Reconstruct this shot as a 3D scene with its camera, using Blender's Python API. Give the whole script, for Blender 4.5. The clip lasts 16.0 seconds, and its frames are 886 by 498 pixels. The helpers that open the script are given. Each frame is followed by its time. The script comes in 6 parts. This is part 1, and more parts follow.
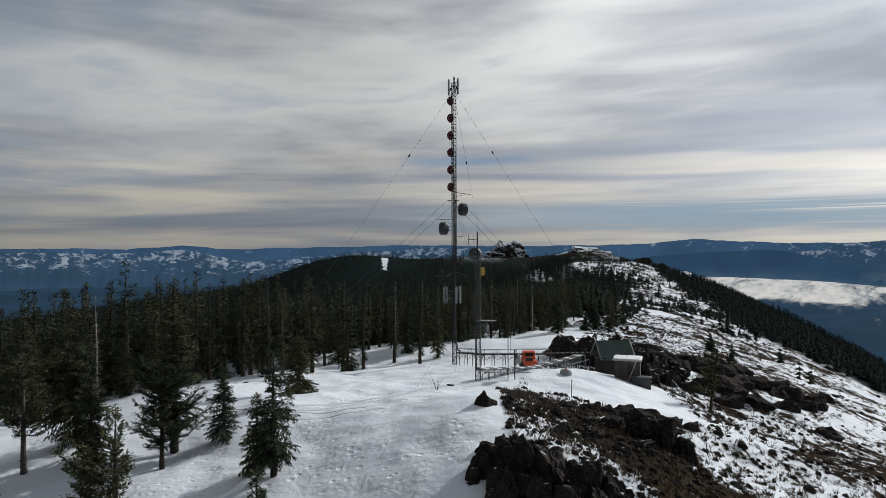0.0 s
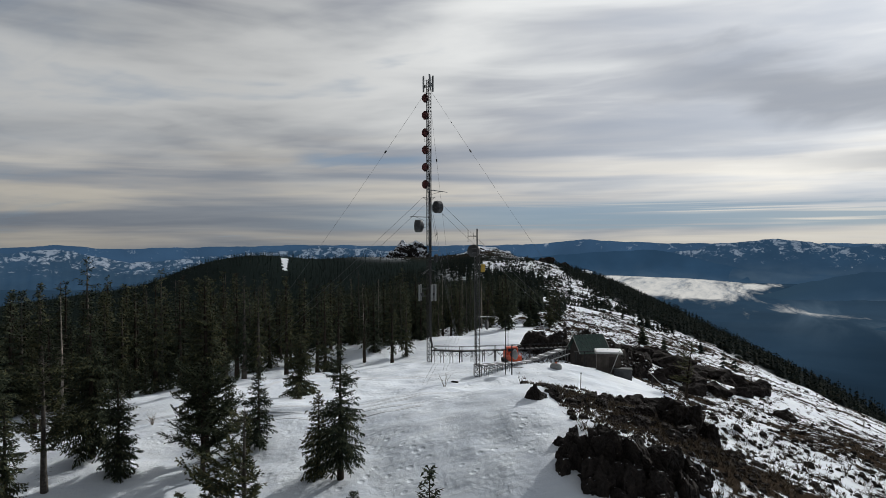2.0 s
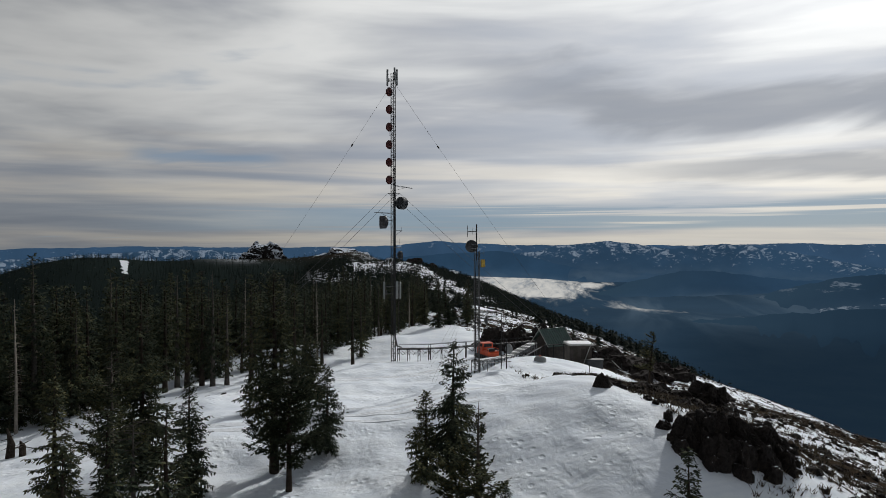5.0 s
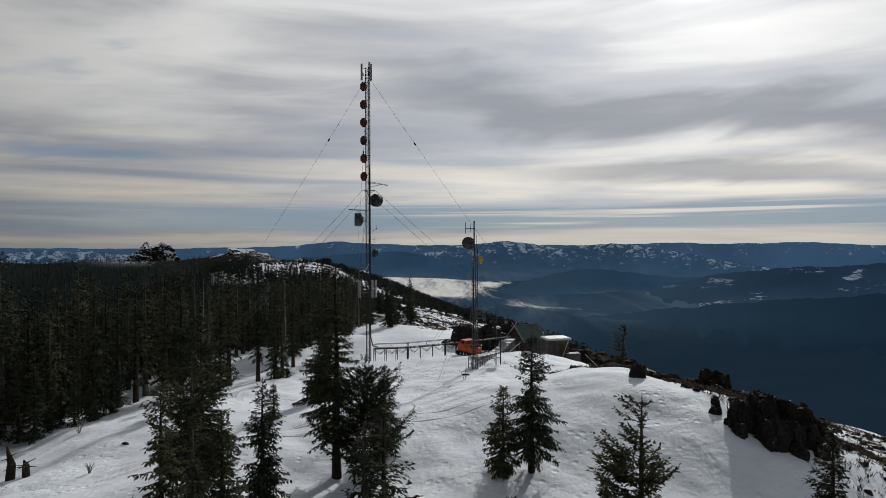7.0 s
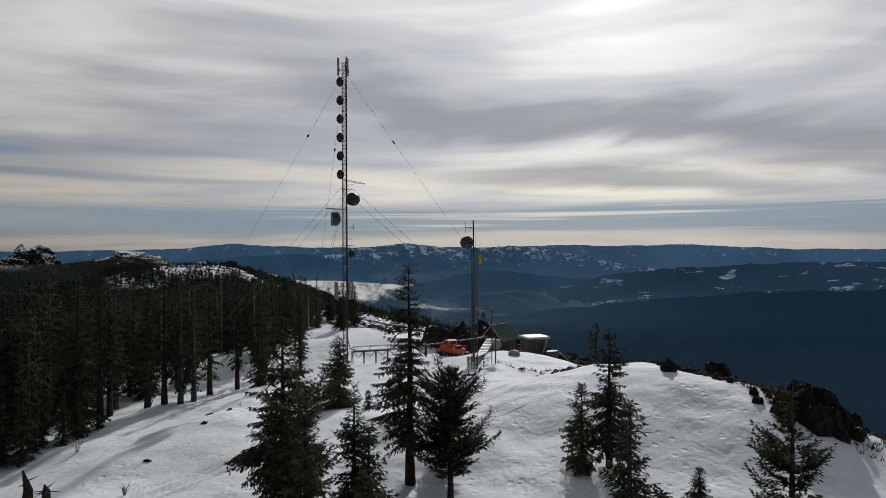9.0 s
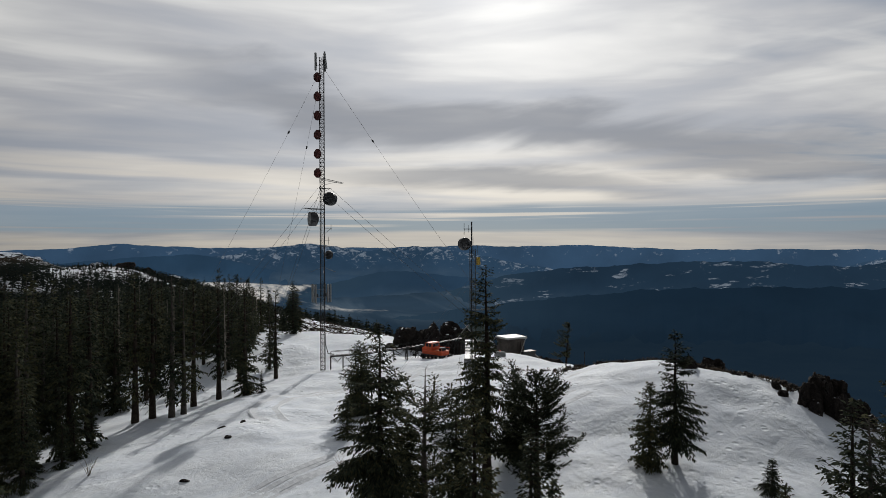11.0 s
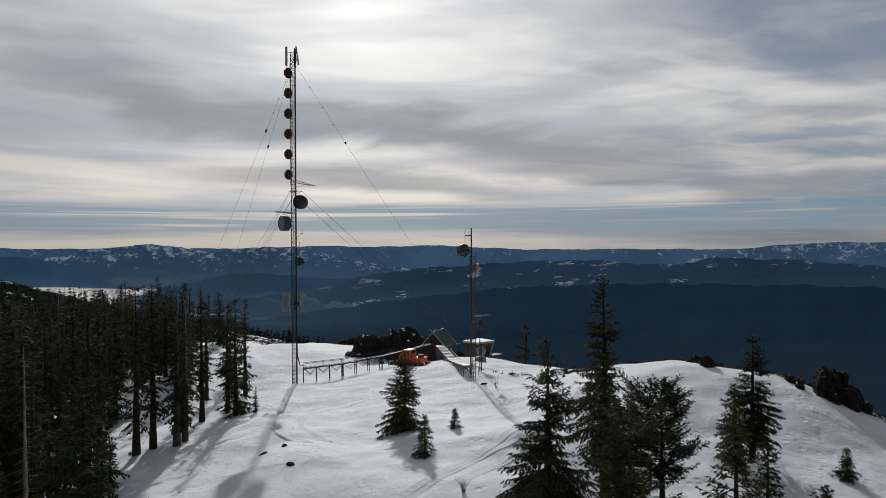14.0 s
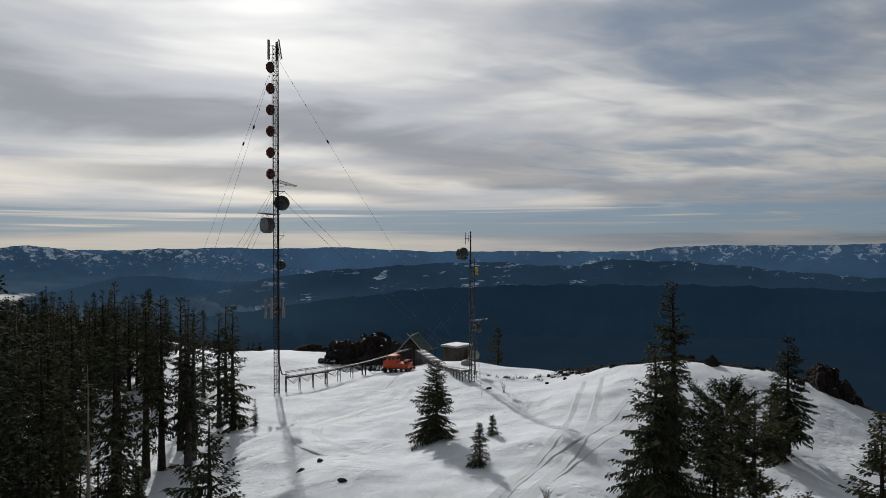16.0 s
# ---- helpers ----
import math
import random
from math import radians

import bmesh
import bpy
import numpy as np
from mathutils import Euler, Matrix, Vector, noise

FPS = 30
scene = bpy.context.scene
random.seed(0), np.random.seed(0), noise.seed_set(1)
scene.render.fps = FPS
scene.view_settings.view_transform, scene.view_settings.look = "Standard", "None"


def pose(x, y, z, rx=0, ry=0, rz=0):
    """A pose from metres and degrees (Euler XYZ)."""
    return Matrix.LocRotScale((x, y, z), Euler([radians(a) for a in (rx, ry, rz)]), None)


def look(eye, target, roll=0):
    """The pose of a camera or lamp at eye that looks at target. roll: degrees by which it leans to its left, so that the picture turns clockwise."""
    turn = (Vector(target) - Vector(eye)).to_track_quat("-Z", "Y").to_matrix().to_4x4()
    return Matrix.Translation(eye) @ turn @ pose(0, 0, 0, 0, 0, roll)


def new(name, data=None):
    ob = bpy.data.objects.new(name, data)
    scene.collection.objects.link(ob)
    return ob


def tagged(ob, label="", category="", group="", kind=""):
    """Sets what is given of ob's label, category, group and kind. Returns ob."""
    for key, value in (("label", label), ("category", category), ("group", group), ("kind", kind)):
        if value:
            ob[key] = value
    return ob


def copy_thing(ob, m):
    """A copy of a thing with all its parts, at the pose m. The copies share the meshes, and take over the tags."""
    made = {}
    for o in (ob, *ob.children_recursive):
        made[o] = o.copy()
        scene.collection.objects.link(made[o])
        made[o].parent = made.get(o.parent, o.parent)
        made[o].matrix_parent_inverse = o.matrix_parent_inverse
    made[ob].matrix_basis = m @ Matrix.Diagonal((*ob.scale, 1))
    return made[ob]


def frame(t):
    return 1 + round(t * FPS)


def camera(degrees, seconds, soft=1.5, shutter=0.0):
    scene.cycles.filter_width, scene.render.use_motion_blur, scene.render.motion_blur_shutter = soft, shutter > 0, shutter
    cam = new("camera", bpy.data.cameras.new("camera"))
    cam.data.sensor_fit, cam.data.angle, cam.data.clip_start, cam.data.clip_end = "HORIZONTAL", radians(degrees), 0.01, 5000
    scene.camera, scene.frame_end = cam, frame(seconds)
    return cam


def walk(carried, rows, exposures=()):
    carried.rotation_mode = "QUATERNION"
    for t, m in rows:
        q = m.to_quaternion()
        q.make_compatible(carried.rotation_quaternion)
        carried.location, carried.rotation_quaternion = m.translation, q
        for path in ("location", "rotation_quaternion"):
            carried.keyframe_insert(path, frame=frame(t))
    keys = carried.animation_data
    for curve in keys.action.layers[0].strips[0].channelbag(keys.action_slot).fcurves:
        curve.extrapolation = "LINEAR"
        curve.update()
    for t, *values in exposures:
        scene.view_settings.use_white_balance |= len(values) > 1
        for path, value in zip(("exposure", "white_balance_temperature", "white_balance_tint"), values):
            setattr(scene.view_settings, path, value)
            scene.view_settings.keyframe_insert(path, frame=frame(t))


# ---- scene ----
cam = camera(68.5, 16.0, soft=0.8)
PATH = [
    (0, (1.629, -0.483, 17.905), (1.584, 1.516, 17.888), -0.2),
    (0.5, (-1.122, -0.319, 17.911), (-1.088, 1.681, 17.893), -0.1),
    (1, (-3.901, -0.234, 17.864), (-3.789, 1.763, 17.845), -0.1),
    (1.5, (-6.663, -0.061, 17.758), (-6.472, 1.93, 17.739), -0.1),
    (2, (-9.391, 0.307, 17.593), (-9.122, 2.289, 17.575), -0.1),
    (2.5, (-11.888, 0.891, 17.41), (-11.547, 2.862, 17.393), -0.2),
    (3, (-14.543, 1.581, 17.251), (-14.125, 3.537, 17.236), -0.2),
    (3.5, (-17.063, 2.365, 17.084), (-16.57, 4.303, 17.071), -0.3),
    (4, (-19.639, 3.113, 17.025), (-19.074, 5.032, 17.012), -0.2),
    (6.5, (-31.873, 8.603, 16.671), (-30.951, 10.377, 16.658), -0.1),
    (7, (-34.186, 9.93, 16.574), (-33.196, 11.668, 16.561), -0.2),
    (7.5, (-36.377, 11.439, 16.446), (-35.321, 13.138, 16.433), -0.3),
    (8, (-38.564, 13.13, 16.31), (-37.444, 14.787, 16.299), -0.3),
    (10.5, (-48.034, 22.183, 16.345), (-46.621, 23.598, 16.339), -0.2),
    (11, (-49.739, 24.193, 16.461), (-48.274, 25.555, 16.454), -0.2),
    (11.5, (-51.349, 26.253, 16.573), (-49.833, 27.558, 16.566), -0.2),
    (12, (-53.026, 28.318, 16.727), (-51.462, 29.565, 16.72), -0.3),
    (12.5, (-54.564, 30.462, 16.872), (-52.955, 31.65, 16.865), -0.3),
    (13, (-55.912, 32.696, 17.003), (-54.26, 33.823, 16.995), -0.3),
    (13.5, (-57.162, 34.983, 17.124), (-55.47, 36.049, 17.116), -0.3),
    (14, (-58.326, 37.263, 17.193), (-56.596, 38.265, 17.185), -0.3),
    (14.5, (-59.334, 39.62, 17.259), (-57.568, 40.559, 17.252), -0.3),
    (15, (-60.297, 42.041, 17.302), (-58.497, 42.913, 17.295), -0.3),
    (15.5, (-61.255, 44.377, 17.409), (-59.423, 45.181, 17.403), -0.3),
    (16, (-61.834, 46.832, 17.386), (-59.975, 47.57, 17.383), -0.2),
]
walk(cam, [(t, look(eye, target, roll)) for t, eye, target, roll in PATH], [(0.0, 0.05, 6300, 9), (4.0, -0.08, 6320, 9), (8.0, -0.25, 6450, 10), (12.0, -0.30, 6480, 10), (16.0, -0.28, 6480, 10)])

# ---------------------------------------------------------------- sky, sun
SUN_AZ, SUN_EL = 52.0, 27.0
SUN_DIR = Vector((math.sin(radians(SUN_AZ)) * math.cos(radians(SUN_EL)), math.cos(radians(SUN_AZ)) * math.cos(radians(SUN_EL)), math.sin(radians(SUN_EL))))


class Nodes:
    """Short hand for node trees."""

    def __init__(self, tree):
        self.tree = tree
        tree.nodes.clear()

    def add(self, kind, inputs=(), operation="", use_clamp=False, data_type="", blend_type="", attribute_name=""):
        node = self.tree.nodes.new(kind)
        if operation:
            node.operation = operation
        if use_clamp:
            node.use_clamp = True
        if data_type:
            node.data_type, node.blend_type = data_type, blend_type
        if attribute_name:
            node.attribute_name = attribute_name
        for key, value in dict(inputs).items():
            if isinstance(value, bpy.types.NodeSocket):
                self.tree.links.new(value, node.inputs[key])
            else:
                node.inputs[key].default_value = value
        return node

    def math(self, op, a, b=0.0, clamp=False):
        return self.add("ShaderNodeMath", {0: a, 1: b}, operation=op, use_clamp=clamp).outputs[0]

    def ramp(self, fac, stops, mode="LINEAR"):
        node = self.add("ShaderNodeValToRGB", {0: fac})
        node.color_ramp.interpolation = mode
        marks = node.color_ramp.elements
        while len(marks) < len(stops):
            marks.new(0.5)
        for mark, (at, col) in zip(marks, stops):
            mark.position = at
            mark.color = (*col, 1) if isinstance(col, tuple) else (col, col, col, 1)
        return node.outputs[0]

    def span(self, value, a, b, lo=0.0, hi=1.0, smooth=True):
        node = self.add("ShaderNodeMapRange", {0: value, 1: a, 2: b, 3: lo, 4: hi})
        node.interpolation_type = "SMOOTHSTEP" if smooth else "LINEAR"
        return node.outputs[0]

    def mix(self, fac, a, b, blend="MIX"):
        node = self.add("ShaderNodeMix", data_type="RGBA", blend_type=blend)
        for key, value in ((0, fac), (6, a), (7, b)):
            if isinstance(value, bpy.types.NodeSocket):
                self.tree.links.new(value, node.inputs[key])
            else:
                node.inputs[key].default_value = value if key == 0 else (*value, 1)
        return node.outputs[2]

    def noise(self, vec, scale, detail=4.0, rough=0.5, warp=0.0):
        return self.add("ShaderNodeTexNoise", {"Vector": vec, "Scale": scale, "Detail": detail, "Roughness": rough, "Distortion": warp}).outputs[0]

    def join(self, x, y, z):
        return self.add("ShaderNodeCombineXYZ", {0: x, 1: y, 2: z}).outputs[0]


def az(degrees, tilt=0.0):
    """A direction from its azimuth and elevation."""
    a, e = radians(degrees), radians(tilt)
    return Vector((math.sin(a) * math.cos(e), math.cos(a) * math.cos(e), math.sin(e)))


def make_sky():
    world = bpy.data.worlds.new("sky")
    scene.world = world
    world.use_nodes = True
    n = Nodes(world.node_tree)
    way = n.add("ShaderNodeTexCoord").outputs["Generated"]
    xyz = n.add("ShaderNodeSeparateXYZ", {0: way})
    x, y, z = xyz.outputs
    air = n.add("ShaderNodeTexSky")
    air.sky_type, air.sun_disc, air.sun_elevation, air.sun_rotation = "NISHITA", False, radians(SUN_EL), radians(SUN_AZ)
    air.altitude, air.air_density, air.dust_density = 2000.0, 1.0, 0.6
    blue = n.mix(1.0, air.outputs[0], (SKY_BLUE * 0.86, SKY_BLUE * 0.93, SKY_BLUE * 1.10), "MULTIPLY")
    blue = n.mix(0.55, blue, (0.25, 0.35, 0.46))
    # a layered cloud deck far overhead, seen in perspective
    up = n.math("ADD", n.math("MAXIMUM", z, 0.0), 0.045)
    px, py = n.math("DIVIDE", x, up), n.math("DIVIDE", y, up)
    turn = radians(38)
    u = n.math("ADD", n.math("MULTIPLY", px, math.cos(turn)), n.math("MULTIPLY", py, -math.sin(turn)))
    v = n.math("ADD", n.math("MULTIPLY", px, math.sin(turn)), n.math("MULTIPLY", py, math.cos(turn)))
    deck = n.join(n.math("MULTIPLY", u, 0.42), n.math("MULTIPLY", v, 0.60), 1.7)
    broad = n.noise(deck, 0.50, 2.0, 0.5, 0.4)
    fine = n.noise(deck, 1.15, 3.5, 0.45, 0.6)
    layer = n.noise(n.join(n.math("MULTIPLY", x, 1.25), n.math("MULTIPLY", y, 1.25), n.math("MULTIPLY", z, 8.5)), 1.9, 4.5, 0.5, 0.45)
    wisps = n.noise(n.join(n.math("MULTIPLY", u, 0.6), n.math("MULTIPLY", v, 1.3), 3.1), 2.6, 4.0, 0.5, 0.6)
    body = n.math("ADD", n.math("ADD", n.math("MULTIPLY", broad, 0.34), n.math("MULTIPLY", layer, 0.38)), n.math("ADD", n.math("MULTIPLY", fine, 0.24), n.math("MULTIPLY", wisps, 0.07)))
    # brightness of the deck by its thickness
    tone = n.ramp(n.span(body, 0.40, 0.65), [(0.0, (0.62, 0.615, 0.60)), (0.35, (0.45, 0.455, 0.46)), (0.62, (0.325, 0.335, 0.36)), (1.0, (0.215, 0.24, 0.29))])
    # low bands near the horizon, warm lit
    low = n.noise(n.join(n.math("MULTIPLY", x, 1.1), n.math("MULTIPLY", y, 1.1), n.math("MULTIPLY", z, 17.0)), 1.7, 4.0, 0.5, 0.35)
    cream = n.ramp(n.span(low, 0.36, 0.64), [(0.0, (0.68, 0.62, 0.52)), (0.45, (0.48, 0.465, 0.445)), (1.0, (0.27, 0.30, 0.345))])
    tone = n.mix(n.span(z, 0.05, 0.20, 0.80, 0.0), tone, cream)
    # darker rolls of cloud low in the sunward sky
    roll = n.noise(n.join(n.math("MULTIPLY", x, 1.5), n.math("MULTIPLY", y, 1.5), n.math("ADD", n.math("MULTIPLY", z, 6.5), n.math("MULTIPLY", y, 0.9))), 2.1, 5.0, 0.5, 0.5)
    bearing = n.math("ARCTAN2", x, y)
    torn = n.math("ADD", n.math("MULTIPLY", n.math("SUBTRACT", roll, 0.5), 0.26), n.math("MULTIPLY", n.math("SUBTRACT", fine, 0.5), 0.10))
    heavy = 0.0
    for start, level, fall, thick, a, b in ((28, 0.24, 0.135, 0.055, 24, 84), (46, 0.105, 0.06, 0.030, 36, 66), (40, 0.165, 0.10, 0.025, 62, 100)):
        line = n.math("SUBTRACT", level, n.math("MULTIPLY", n.math("SUBTRACT", bearing, radians(start)), fall))
        off = n.math("ABSOLUTE", n.math("ADD", n.math("SUBTRACT", z, line), n.math("MULTIPLY", torn, thick * 11)))
        window = n.math("MULTIPLY", n.span(bearing, radians(a - 8), radians(a + 12)), n.span(bearing, radians(b + 8), radians(b - 12)))
        heavy = n.math("MAXIMUM", heavy, n.math("MULTIPLY", n.span(off, thick, thick * 0.15), window))
    # the sun behind the deck
    sun = n.add("ShaderNodeVectorMath", {0: way, 1: tuple(SUN_DIR)}, operation="DOT_PRODUCT").outputs["Value"]
    near = n.math("MAXIMUM", sun, 0.0)
    shade = n.span(sun, 0.45, 0.93, 0.76, 1.20)
    # the deck dims away from the sun and thins overhead
    shade = n.math("MULTIPLY", shade, n.math("MULTIPLY", n.span(sun, -0.5, 0.4, 0.55, 1.0), n.span(z, 0.42, 0.9, 1.0, 0.6)))
    tone = n.mix(1.0, tone, n.join(shade, shade, shade), "MULTIPLY")
    glow = n.math("ADD", n.math("MULTIPLY", n.math("POWER", near, 6.0), 0.36), n.math("MULTIPLY", n.math("POWER", near, 60.0), 0.34))
    glow = n.math("ADD", glow, n.math("MULTIPLY", n.math("POWER", near, 400.0), 0.6))
    lit = n.mix(1.0, tone, n.mix(1.0, (1.0, 0.985, 0.95), n.join(glow, glow, glow), "MULTIPLY"), "ADD")
    lit = n.mix(n.math("MULTIPLY", heavy, 0.66), lit, (0.25, 0.27, 0.31))
    # holes in the deck, and the clear strip above the horizon
    gap = n.math("MULTIPLY", n.span(body, 0.42, 0.36), 0.5)
    for toward, wide, most in ((az(108, 27), 0.90, 0.95), (az(-44, 24), 0.93, 0.45)):
        facing = n.add("ShaderNodeVectorMath", {0: way, 1: tuple(toward)}, operation="DOT_PRODUCT").outputs["Value"]
        reach = (1 - wide) * 0.9
        ragged = n.math("ADD", facing, n.math("MULTIPLY", n.math("SUBTRACT", n.math("ADD", fine, n.math("MULTIPLY", wisps, 0.6)), 0.8), reach * 5.0))
        gap = n.math("MAXIMUM", gap, n.math("MULTIPLY", n.span(ragged, wide - reach, 1.0 + reach * 0.5), most))
    for toward, level in ((az(1, 7.2), 0.125), (az(89, 8.4), 0.146)):
        facing = n.add("ShaderNodeVectorMath", {0: way, 1: tuple(toward)}, operation="DOT_PRODUCT").outputs["Value"]
        off = n.math("ABSOLUTE", n.math("SUBTRACT", n.math("ADD", z, n.math("MULTIPLY", wisps, 0.02)), level + 0.01))
        gap = n.math("MAXIMUM", gap, n.math("MULTIPLY", n.math("MULTIPLY", n.span(facing, 0.993, 0.9985), n.span(off, 0.014, 0.002)), 0.8))
    strip = n.math("MULTIPLY", n.span(n.math("ADD", z, n.math("MULTIPLY", low, 0.02)), 0.028, 0.036), n.span(n.math("ADD", z, n.math("MULTIPLY", low, 0.05)), 0.092, 0.078))
    side = n.span(x, -0.25, 0.35)
    streak = n.noise(n.join(n.math("MULTIPLY", x, 1.3), n.math("MULTIPLY", y, 1.3), n.math("MULTIPLY", z, 90.0)), 1.6, 4.0, 0.5, 0.2)
    strip = n.math("MULTIPLY", n.math("MULTIPLY", strip, side), n.span(streak, 0.68, 0.50))
    hole = n.math("MINIMUM", n.math("ADD", n.math("MULTIPLY", gap, 0.8), n.math("MULTIPLY", strip, 0.85)), 0.92)
    dim = n.span(z, 0.0, 0.11, 0.68, 1.0)
    lit = n.mix(1.0, lit, n.join(dim, dim, dim), "MULTIPLY")
    sky = n.mix(hole, lit, blue)
    sky = n.mix(n.span(z, 0.0, -0.06), sky, (0.08, 0.11, 0.16))
    back = n.add("ShaderNodeBackground", {0: sky, 1: SKY_STRENGTH})
    out = n.add("ShaderNodeOutputWorld")
    n.tree.links.new(back.outputs[0], out.inputs[0])


SKY_STRENGTH, SKY_BLUE = 1.06, 0.030
make_sky()
lamp = bpy.data.lights.new("sun", "SUN")
lamp.energy, lamp.angle, lamp.color = 3.2, radians(0.9), (1.0, 0.96, 0.90)
sun_lamp = new("sun", lamp)
sun_lamp.matrix_world = look(SUN_DIR * 200, (0, 0, 0))

# ---------------------------------------------------------------- land form
def smoothstep(a, b, v):
    t = np.clip((v - a) / (b - a), 0, 1)
    return t * t * (3 - 2 * t)


def softplus(v, k):
    return k * np.logaddexp(0, v / k)


# the ridge's crest: y ahead, x, height
CREST = np.array([(-900, 40, -190), (-300, 20, -60), (-60, 4, -12), (10, 2, -1), (30, 2, 1.8), (45, 3, 3.0), (60, 5, 3.6),
                  (70, 6, 3.0), (90, 12, 2.4), (105, 17, 2.5), (140, 28, -1.0), (190, 46, -1.5), (300, 80, -6), (430, 118, -5),
                  (590, 150, 3), (800, 150, -30), (1150, 125, -34), (1500, 110, -14), (2000, 20, -90), (3000, 0, -280), (5500, 0, -330)], float)
_yy = np.linspace(-900, 5500, 6401)
_w = np.hanning(25)
_w /= _w.sum()
CREST_X = np.convolve(np.pad(np.interp(_yy, CREST[:, 0], CREST[:, 1]), 12, mode="edge"), _w, "valid")
CREST_H = np.convolve(np.pad(np.interp(_yy, CREST[:, 0], CREST[:, 2]), 12, mode="edge"), _w, "valid")


def bump(x, y, cx, cy, sx, sy, turn=0):
    c, s = math.cos(math.radians(turn)), math.sin(math.radians(turn))
    u, v = (x - cx) * c + (y - cy) * s, -(x - cx) * s + (y - cy) * c
    return np.exp(-(u / sx) ** 2 / 2 - (v / sy) ** 2 / 2)


def land(x, y):
    """Height of the ground, without its finest relief."""
    x, y = np.asarray(x, float), np.asarray(y, float)
    d = x - np.interp(y, _yy, CREST_X)
    h = np.interp(y, _yy, CREST_H)
    wide = 1 - 0.55 * smoothstep(650, 1250, y)
    right, left = softplus(d, 2.5), softplus(-d * wide, 2.5)
    drop = 0.17 * right + 0.0010 * right ** 2 / (1 + right / 500) + (0.34 - 0.17 * smoothstep(130, 260, y)) * softplus(right - 75, 12)
    drop = drop + 0.045 * left + 0.0002 * left ** 2 / (1 + left / 500) + 0.20 * softplus(left - 62, 10)
    z = h - drop
    z = z + 3.2 * bump(x, y, 4, 43, 8.0, 9.0) + 1.2 * bump(x, y, 14, 52, 8, 9)
    z = z - 1.3 * bump(x, y, -8, 95, 13, 12) + 0.05 * bump(x, y, 1, 92, 5, 5) + 0.8 * bump(x, y, -25, 70, 7, 5, 30) + 0.7 * bump(x, y, -10, 58, 9, 10) + 0.8 * bump(x, y, -28, 50, 9, 12)
    z = z - 1.0 * bump(x, y, -18.5, 48.8, 4.5, 3.5)
    z = z + 1.5 * bump(x, y, 21, 75, 6, 6)
    spur = np.interp(x, [-800, -250, -160, -100, -54, -6, 43, 68, 168, 193, 232, 282, 326, 358, 395, 440, 600, 900], [-500, -70, -26, -21, -18, -15, -18, -20, -14, -11, -7, 2, -1, -13, -26, -60, -200, -500])
    z = np.logaddexp(z / 5, (spur - 0.0016 * (y - 1465) ** 2) / 5) * 5
    z = np.logaddexp(z / 9, (-300 + 292 * bump(x, y, -215, 1430, 235, 300) ** 0.55) / 9) * 9
    return -300 + softplus(z + 300, 12)


def fine_relief(x, y):
    """Wind drifts and small humps, in metres."""
    x, y = np.asarray(x, float), np.asarray(y, float)
    total = np.zeros(np.broadcast(x, y).shape)
    rng = np.random.RandomState(5)
    for wave, height in ((31, 0.22), (17, 0.13), (11, 0.09), (7.3, 0.055), (4.1, 0.03), (2.6, 0.018)):
        for _ in range(3):
            a, p = rng.uniform(0, math.tau, 2)
            total = total + height * np.sin((x * math.cos(a) + y * math.sin(a)) * math.tau / wave + p + 1.3 * np.sin((x * math.sin(a) - y * math.cos(a)) * 2.3 / wave))
    return total * smoothstep(2500, 300, np.hypot(x, y - 60)) * 0.8


def ground_z(x, y):
    return float(land(x, y) + fine_relief(x, y))


def crest_side(x, y):
    return x - np.interp(y, _yy, CREST_X)


# ---------------------------------------------------------------- materials
def shader(name, build, **settings):
    mat = bpy.data.materials.new(name)
    mat.use_nodes = True
    n = Nodes(mat.node_tree)
    bsdf = n.add("ShaderNodeBsdfPrincipled", settings)
    out = n.add("ShaderNodeOutputMaterial")
    n.tree.links.new(bsdf.outputs[0], out.inputs[0])
    build(n, bsdf)
    return mat


def plug(n, socket, node, key):
    n.tree.links.new(socket, node.inputs[key])


def relief(n, bsdf, height, strength, distance):
    plug(n, n.add("ShaderNodeBump", {"Height": height, "Strength": strength, "Distance": distance}).outputs[0], bsdf, "Normal")


def plain(name, colour, rough=0.6, metal=0.0, vary=0.25, scale=3.0, bumps=0.0, spec=0.5):
    """A surface with stains at two scales."""
    def build(n, bsdf):
        at = n.add("ShaderNodeTexCoord").outputs["Object"]
        big, small = n.noise(at, scale, 5.0, 0.6), n.noise(at, scale * 9, 4.0, 0.6)
        both = n.math("ADD", n.math("MULTIPLY", big, 0.65), n.math("MULTIPLY", small, 0.35))
        one = n.add("ShaderNodeObjectInfo").outputs["Random"]
        dark, light = tuple(c * (1 - vary) for c in colour), tuple(min(c * (1 + vary), 0.95) for c in colour)
        col = n.ramp(n.span(both, 0.32, 0.68), [(0.0, dark), (1.0, light)])
        k = n.span(one, 0, 1, 1 - vary * 0.4, 1 + vary * 0.4, False)
        plug(n, n.mix(1.0, col, n.join(k, k, k), "MULTIPLY"), bsdf, "Base Color")
        plug(n, n.span(small, 0.3, 0.7, max(rough - 0.1, 0.05), min(rough + 0.12, 1.0)), bsdf, "Roughness")
        if bumps:
            relief(n, bsdf, both, 0.6, bumps)
    return shader(name, build, Metallic=metal, **{"Specular IOR Level": spec})


